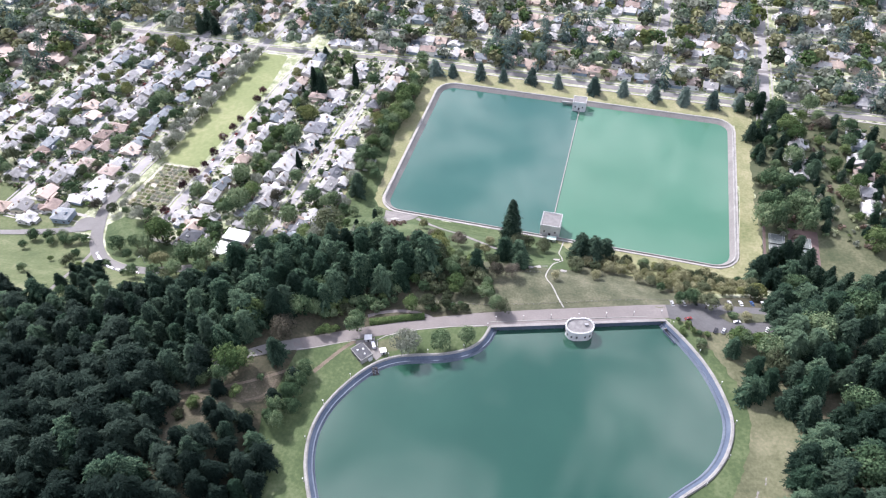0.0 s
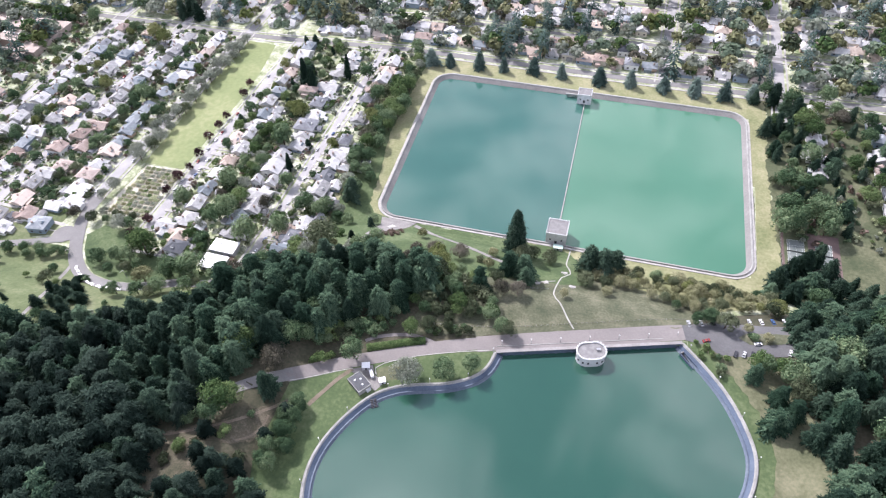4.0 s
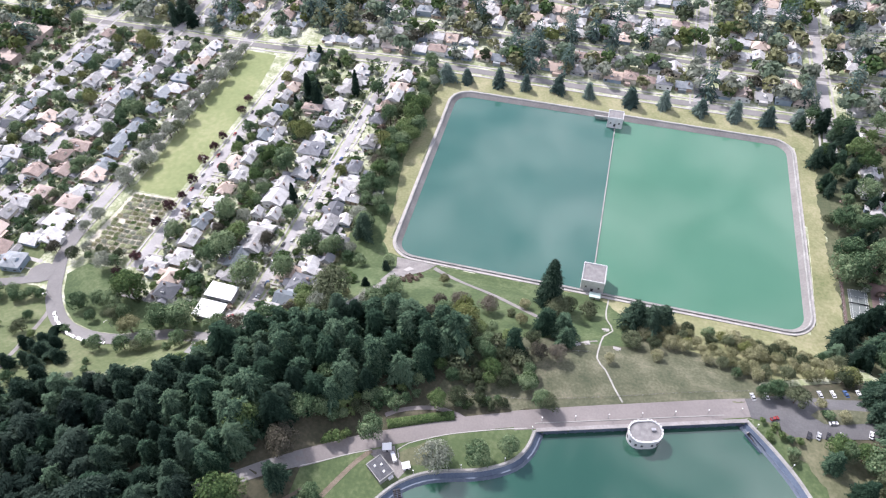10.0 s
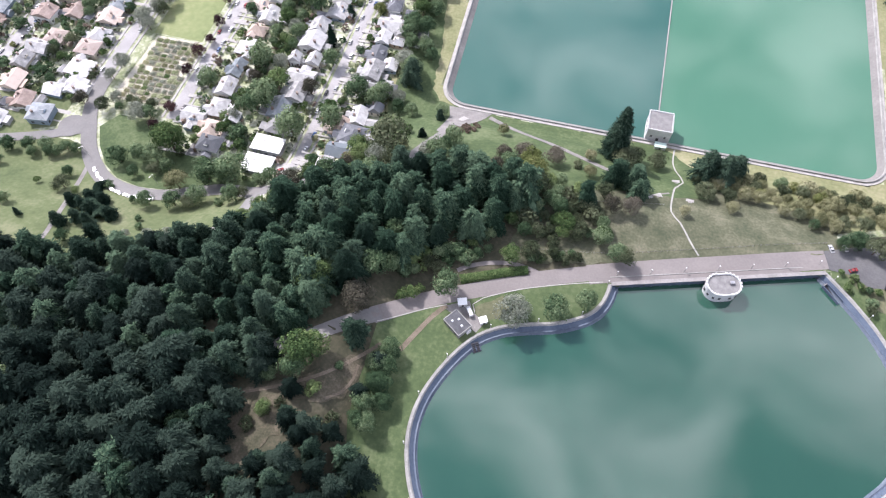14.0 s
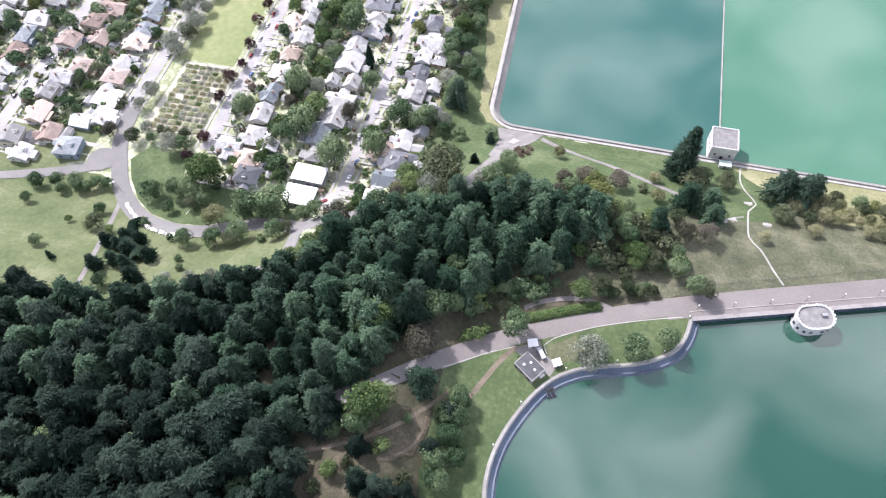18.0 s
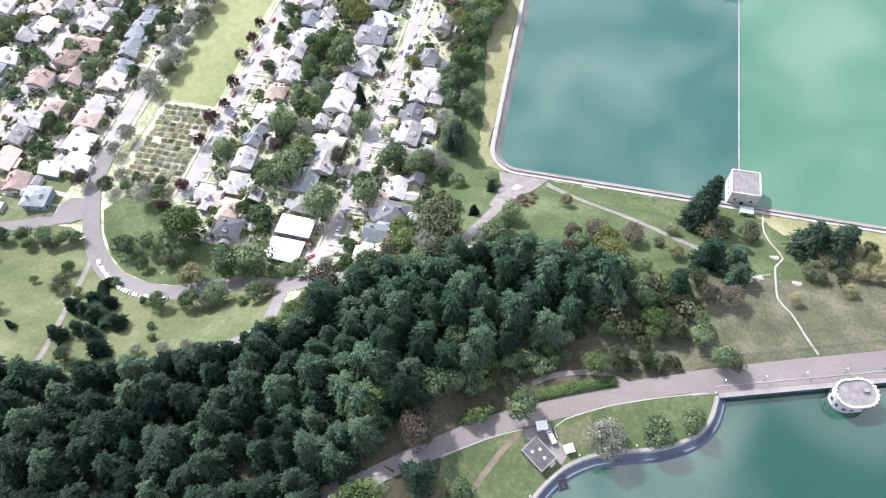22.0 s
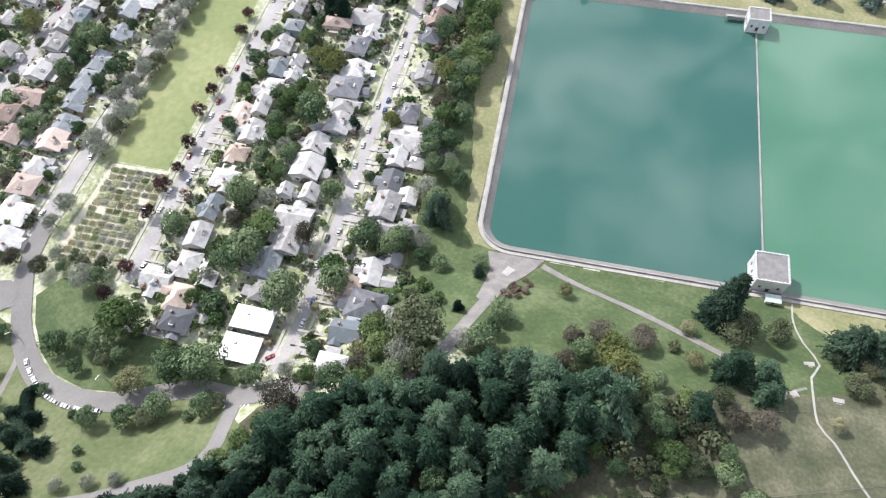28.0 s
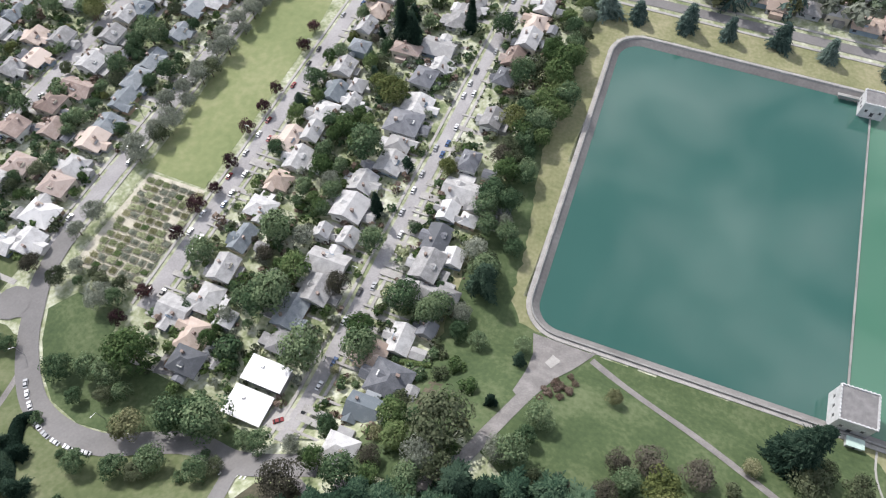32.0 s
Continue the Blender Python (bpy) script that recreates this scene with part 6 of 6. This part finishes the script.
def garden():
    rng = random.Random(8)
    crops = []
    for i in range(6):
        m = (M_CROP, M_SILVER, M_CROP, M_PALE, M_BRIGHT, M_SILVER)[i]
        v, f = [], []
        for n in range(200):
            if n % 40 == 0:
                gx, gy = rng.uniform(-1.6, 1.6), rng.uniform(-1.2, 1.2)
            x, y, s = rng.gauss(gx, 1.2), rng.gauss(gy, 0.9), rng.uniform(0.2, 0.5)
            if abs(x) > 2.2 or abs(y) > 1.75:
                continue
            z = rng.uniform(0.28, 0.6) + (1.1 * rng.random() if n % 3 == 0 else 0)
            a = rng.uniform(0, 6.3)
            k = len(v)
            v += [(x + s * math.cos(a + q * 2.1), y + s * math.sin(a + q * 2.1), z + rng.uniform(-0.12, 0.2)) for q in range(3)]
            f.append((k, k + 1, k + 2))
        root = tagged(new("garden_plot"), "fenced vegetable plot with " + ("light green", "pale grey-green", "yellowing", "dry olive", "dense green", "pale silvery")[i] + " plants", "garden plot", "garden plots")
        bm = bmesh.new()
        box(bm, 0, 0, -0.4, 3.9, 3.0, 0.65)
        part("soil", bm, M_SOIL, root)
        tagged(raw("planting", v, f, m, root), kind="stuff")
        bm = bmesh.new()
        for sx, sy, lx, ly in ((0, -1, 4.2, 0.12), (0, 1, 4.2, 0.12), (-1, 0, 0.12, 3.2), (1, 0, 0.12, 3.2)):
            box(bm, sx * 2.05, sy * 1.6, -0.3, lx, ly, 0.75)
        part("edging", bm, M_CHIP, root)
        crops.append(root)
    for i in range(7):
        for j in range(13):
            if rng.random() < 0.93:
                x, y = -384 + i * 5.0 + 2 + (j % 3) * 0.5, 333.5 + j * 4.35
                copy_thing(rng.choice(crops), pose(x + rng.uniform(-0.3, 0.3), y + rng.uniform(-0.3, 0.3), ground_z(x, y) + 0.2, 0, 0, rng.uniform(-4, 4) + rng.choice((0, 180))) @ Matrix.Diagonal((rng.uniform(0.82, 1.05), rng.uniform(0.85, 1.15), rng.uniform(0.8, 1.8), 1)))
    for root in crops:
        for o in [*root.children_recursive, root]:
            bpy.data.objects.remove(o)


garden()


def fence(points, label, high=1.6, gap=3.0, name="fence", m=None):
    root = tagged(new(name), label, "fence")
    pts = spline(points, gap)
    post = bpy.data.meshes.new("post")
    bm = bmesh.new()
    box(bm, 0, 0, -0.3, 0.14, 0.14, high + 0.3)
    bm.to_mesh(post)
    bm.free()
    post.materials.append(m or M_METAL)
    for x, y in pts:
        o = new("post", post)
        o.parent = root
        o.location = (x, y, ground_z(x, y) + 0.1)
    for f in (0.3, 0.95):
        v, q = [], []
        for x, y in pts:
            z = ground_z(x, y) + 0.1 + high * f
            v += [(x, y, z - 0.05), (x, y, z + 0.05), (x + 0.06, y + 0.06, z)]
        for i in range(len(pts) - 1):
            for a, b in ((0, 1), (1, 2), (2, 0)):
                q.append((3 * i + a, 3 * i + b, 3 * i + 3 + b, 3 * i + 3 + a))
        raw("rail", v, q, m or M_METAL, root)


fence([(-389.5, 330), (-388, 360), (-386.5, 390)], "dark garden fence beside the allotment", m=M_BARK)
fence([(-96, 268), (-60, 275.5), (-15, 290), (46, 311)], "low wire fence above the dam slope", 1.3)
fence([(-36, 314), (-90, 300)], "low wire fence across the slope", 1.1)


# ---- tennis courts ----
M_COURT = mat("court_acrylic", [(0.13, 0.15, 0.14), (0.18, 0.2, 0.187)], 0.2, 0.8)
M_COURTRED = mat("court_surround", [(0.11, 0.078, 0.072), (0.155, 0.112, 0.102)], 0.15, 0.85)
drape("court_surround", [(112, 393), (150, 393), (150, 434), (112, 434)], M_COURTRED, "faded red tennis court surround", "sports court", lift=0.25, cell=20)
for k in range(2):
    x0 = 121.5 + 18 * k
    drape("tennis_court", [(x0 - 5.5, 401), (x0 + 5.5, 401), (x0 + 5.5, 425), (x0 - 5.5, 425)], M_COURT, "faded green tennis court", "sports court", lift=0.32, cell=30)
    for ax, ay, lx, ly in ((-5.4, 413, 0.14, 24), (5.4, 413, 0.14, 24), (-4.1, 413, 0.12, 24), (4.1, 413, 0.12, 24), (0, 401, 11, 0.14), (0, 425, 11, 0.14), (0, 406.6, 8.2, 0.12), (0, 419.4, 8.2, 0.12), (0, 413, 0.12, 12.8)):
        x, y = x0 + ax, ay
        drape("court_line", [(x - lx / 2, y - ly / 2), (x + lx / 2, y - ly / 2), (x + lx / 2, y + ly / 2), (x - lx / 2, y + ly / 2)], M_LINE, "white painted court line", "court line", lift=0.36, cell=30)
    net = tagged(new("tennis_net"), "tennis net across the faded court", "net")
    net.location = (x0, 413, ground_z(x0, 413) + 0.33)
    bm = bmesh.new()
    box(bm, 0, 0, 0.1, 12.4, 0.06, 0.9)
    part("mesh", bm, M_DARK, net)
    for s in (-1, 1):
        bm = bmesh.new()
        box(bm, s * 6.3, 0, 0, 0.12, 0.12, 1.1)
        part("post", bm, M_METAL, net)
fence([(111.5, 392), (111.5, 412), (111.5, 435)], "tall wire fence of the tennis courts", 3.0)


# ---- school ----
M_PINK = mat("pinkish_tan_render", [(0.3, 0.235, 0.2), (0.37, 0.3, 0.26), (0.44, 0.36, 0.32)], 0.08, 0.7)


def school():
    root = tagged(new("school_building"), "long low school building with pinkish-tan flat roofs", "school")
    root.location = (-640, 530, ground_z(-640, 530))
    for cx, cy, w, d, h in ((0, 30, 90, 22, 7), (-34, 0, 22, 40, 6), (34, 0, 22, 40, 6), (0, -24, 70, 16, 5), (0, 2, 26, 20, 8)):
        bm = bmesh.new()
        box(bm, cx, cy, -2, w, d, h + 2)
        part("wall", bm, M_PINK, root)
        bm = bmesh.new()
        box(bm, cx, cy, h, w + 0.6, d + 0.6, 0.4)
        part("roof", bm, M_PINK, root)
        for k in range(4):
            bm = bmesh.new()
            box(bm, cx + (k - 1.5) * w * 0.22, cy + 2, h + 0.3, 2.2, 1.8, 1.2)
            part("roof_unit", bm, M_METAL, root)


school()


# ---- lamps and small things by the water ----
def lamp_kind():
    root = tagged(new("street_lamp"), "short lamp post with a white globe by the rim", "lamp", "lamps round the upper reservoir")
    bm = bmesh.new()
    bmesh.ops.create_cone(bm, cap_ends=True, segments=8, radius1=0.14, radius2=0.09, depth=3.2, matrix=pose(0, 0, 1.6))
    part("pole", bm, M_METAL, root)
    bm = bmesh.new()
    bmesh.ops.create_cone(bm, cap_ends=True, segments=10, radius1=0.35, radius2=0.25, depth=0.5, matrix=pose(0, 0, 0.2))
    part("base", bm, M_CONCRETE, root)
    bm = bmesh.new()
    bmesh.ops.create_icosphere(bm, subdivisions=2, radius=0.36, matrix=pose(0, 0, 3.4))
    part("globe", bm, M_WHITEROOF, root)
    return root


LAMP = lamp_kind()
for k in range(0, len(CURVE), 7):
    x, y = offset(CURVE, 1.6)[k]
    if y > 120:
        copy_thing(LAMP, pose(x, y, ground_z(x, y) + 0.1))
for k in range(7):
    x, y = -54 + 16 * k, 264.5 + 5.4 * k
    copy_thing(LAMP, pose(x, y, 24.9))


def picnic(x, y, turn):
    root = tagged(new("picnic_table"), "pale concrete picnic table on a pad", "table")
    root.matrix_world = pose(x, y, ground_z(x, y) + 0.15, 0, 0, turn)
    for name, cx, cy, z, w, d, h in (("pad", 0, 0, -0.3, 4.2, 3.2, 0.35), ("tabletop", 0, 0, 0.72, 2.0, 0.8, 0.08), ("bench", 0, -0.8, 0.42, 2.0, 0.35, 0.07), ("bench", 0, 0.8, 0.42, 2.0, 0.35, 0.07), ("leg", -0.6, 0, 0, 0.2, 0.6, 0.72), ("leg", 0.6, 0, 0, 0.2, 0.6, 0.72)):
        bm = bmesh.new()
        box(bm, cx, cy, z, w, d, h)
        part(name, bm, M_WALK, root)


for x, y, a in ((-29, 339, 10), (-39, 321, 30), (-44, 318, 60), (-22, 322, 0)):
    picnic(x, y, a)

drape("dirt_clearing", [(-215, 152), (-198, 162), (-176, 175), (-161, 190), (-158, 183), (-159, 178), (-163, 167), (-171, 162), (-187, 159), (-182, 144), (-187, 136), (-190, 127), (-203, 125), (-203, 139), (-210, 148)], M_DIRT, "bare brown dirt clearing in the wood", "dirt", lift=0.3, ragged=1.2)
M_TRAIL = mat("trodden_earth", [(0.117, 0.0972, 0.072), (0.171, 0.1422, 0.1063), (0.234, 0.198, 0.153)], 0.2, 0.95, 0.2)
ribbon("path_worn", [(-214, 153), (-193, 162), (-175, 173), (-161, 189), (-155, 198)], 1.6, M_TRAIL, "worn brown trail through the dirt clearing", "path", lift=0.42)
ribbon("path_loop", [(-161, 184), (-161, 177), (-164, 169), (-169, 164)], 1.1, M_TRAIL, "narrow worn trail loop", "path", lift=0.4)
ribbon("path_trail", [(-131, 226), (-136, 219), (-141, 209), (-146, 198)], 2.4, M_TRAIL, "worn dirt trail across the grass", "path", lift=0.3)
ribbon("path_north", [(90, 300), (100, 252), (105, 237), (106, 227), (104, 213), (100, 200), (90, 180)], 1.8, M_PATH, "narrow trail beside the upper reservoir", "path", lift=0.25)
ribbon("path_lane", [(-238, 280), (-228, 277), (-217, 271), (-210, 263), (-198, 254)], 3.0, M_PATH, "narrow path into the wood", "path", lift=0.25)
ribbon("path_left", [(-374, 277), (-366, 256), (-356, 232), (-349, 210), (-352, 190)], 2.6, M_PATH, "pale path across the park lawn", "path", lift=0.25)
ribbon("path_paved", [(-33, 326), (-40, 322), (-48, 316)], 1.2, M_PATH, "narrow side path", "path", lift=0.25)
drape("lawn_island", [(75.5, 304), (80, 309), (94, 313.5), (110, 317), (108, 309), (92, 303), (81.6, 300.5)], M_DRY, "small grass island in the car park", "lawn", lift=0.42)
for k in range(7):
    x, y = -262.5 + 1.9 * k, 271.5 + 0.3 * k
    drape("crossing_stripe", [(x, y - 2), (x + 0.8, y - 2), (x + 0.8, y + 2), (x, y + 2)], M_LINE, "white painted crossing stripe", "road marking", lift=0.32, cell=30)
drape("yard_red", [(-203, 322), (-197, 322), (-196, 336), (-202, 336)], M_DIRT, "bare reddish-brown back yard", "dirt", lift=0.25)
drape("yard_paved", [(-318, 297), (-302, 300), (-303, 309), (-318, 307)], M_ASPHALT, "grey paved turning area at the street end", "paving", lift=0.3)
drape("junction_paving", [(-170, 374), (-164, 377), (-151, 376), (-142, 375), (-150, 362), (-157, 351), (-164, 337), (-169, 341), (-167, 353), (-167, 364)], M_PATH, "pale grey paving at the basin corner", "paving", lift=0.5)
drape("paving_patch", [(-161, 361), (-159, 367), (-155, 365), (-158, 359)], M_WALK, "pale concrete patch in the paving", "paving", lift=0.56, cell=30)


def small_shed(x, y, w, d, turn, label, roof):
    root = tagged(new("shed"), label, "shed")
    root.matrix_world = pose(x, y, ground_z(x, y), 0, 0, turn)
    bm = bmesh.new()
    box(bm, 0, 0, -0.5, w, d, 2.9)
    part("wall", bm, M_WHITE, root)
    bm = bmesh.new()
    box(bm, 0, 0, 2.4, w + 0.5, d + 0.5, 0.22)
    part("roof", bm, roof, root)
    bm = bmesh.new()
    box(bm, 0, -d / 2 - 0.03, 0, 1.0, 0.1, 2.0)
    part("door", bm, M_DARK, root)


M_MINT = mat("pale_green_roofing", [(0.42, 0.55, 0.49), (0.52, 0.64, 0.58)], 0.5, 0.7)
small_shed(-38, 375.5, 6.5, 3.6, 2, "small shed with a pale green roof by the gatehouse", M_MINT)
small_shed(-112, 222.5, 3.4, 3.0, 30, "small pale shed beside the pump house", M_WHITEROOF)
pier = tagged(new("pier"), "low concrete landing beside the far gatehouse", "pier")
pier.matrix_world = pose(-58, 566, -8, 0, 0, 1.6)
for name, cx, cy, z, w, d, hh in (("deck", 0, 0, 2.6, 11, 3.2, 0.5), ("pile", -4, 0, 0, 0.8, 0.8, 2.6), ("pile", 0, 0, 0, 0.8, 0.8, 2.6), ("pile", 4, 0, 0, 0.8, 0.8, 2.6), ("guard_rail", 0, -1.5, 3.1, 11, 0.12, 1.0)):
    bm = bmesh.new()
    box(bm, cx, cy, z, w, d, hh)
    part(name, bm, M_CONCRETE if name != "guard_rail" else M_METAL, pier)


def tall_lamp(x, y, turn):
    root = tagged(new("street_lamp"), "tall grey street lamp with a bent arm", "lamp")
    root.matrix_world = pose(x, y, ground_z(x, y), 0, 0, turn)
    bm = bmesh.new()
    bmesh.ops.create_cone(bm, cap_ends=True, segments=8, radius1=0.16, radius2=0.09, depth=9, matrix=pose(0, 0, 4.5))
    part("pole", bm, M_METAL, root)
    bm = bmesh.new()
    box(bm, 1.1, 0, 8.8, 2.3, 0.12, 0.12)
    part("arm", bm, M_METAL, root)
    bm = bmesh.new()
    box(bm, 2.3, 0, 8.7, 0.8, 0.35, 0.2)
    part("lamp_head", bm, M_WHITE, root)


for x, y, a in ((-323, 272, 250), (-378, 283, 220), (-256, 330, 0), (-256, 372, 0), (-256, 420, 0), (-349, 360, 0), (-349, 430, 0), (-349, 500, 0), (-410, 420, 180), (-410, 350, 180)):
    tall_lamp(x, y, a)

# the first of each kind was only the pattern for the copies
for root in [r for rows in KINDS.values() for r, h in rows] + [r for rows in HOUSES.values() for r in rows] + CAR_KINDS + [LAMP] + GARAGES:
    for o in [*root.children_recursive, root]:
        bpy.data.objects.remove(o)
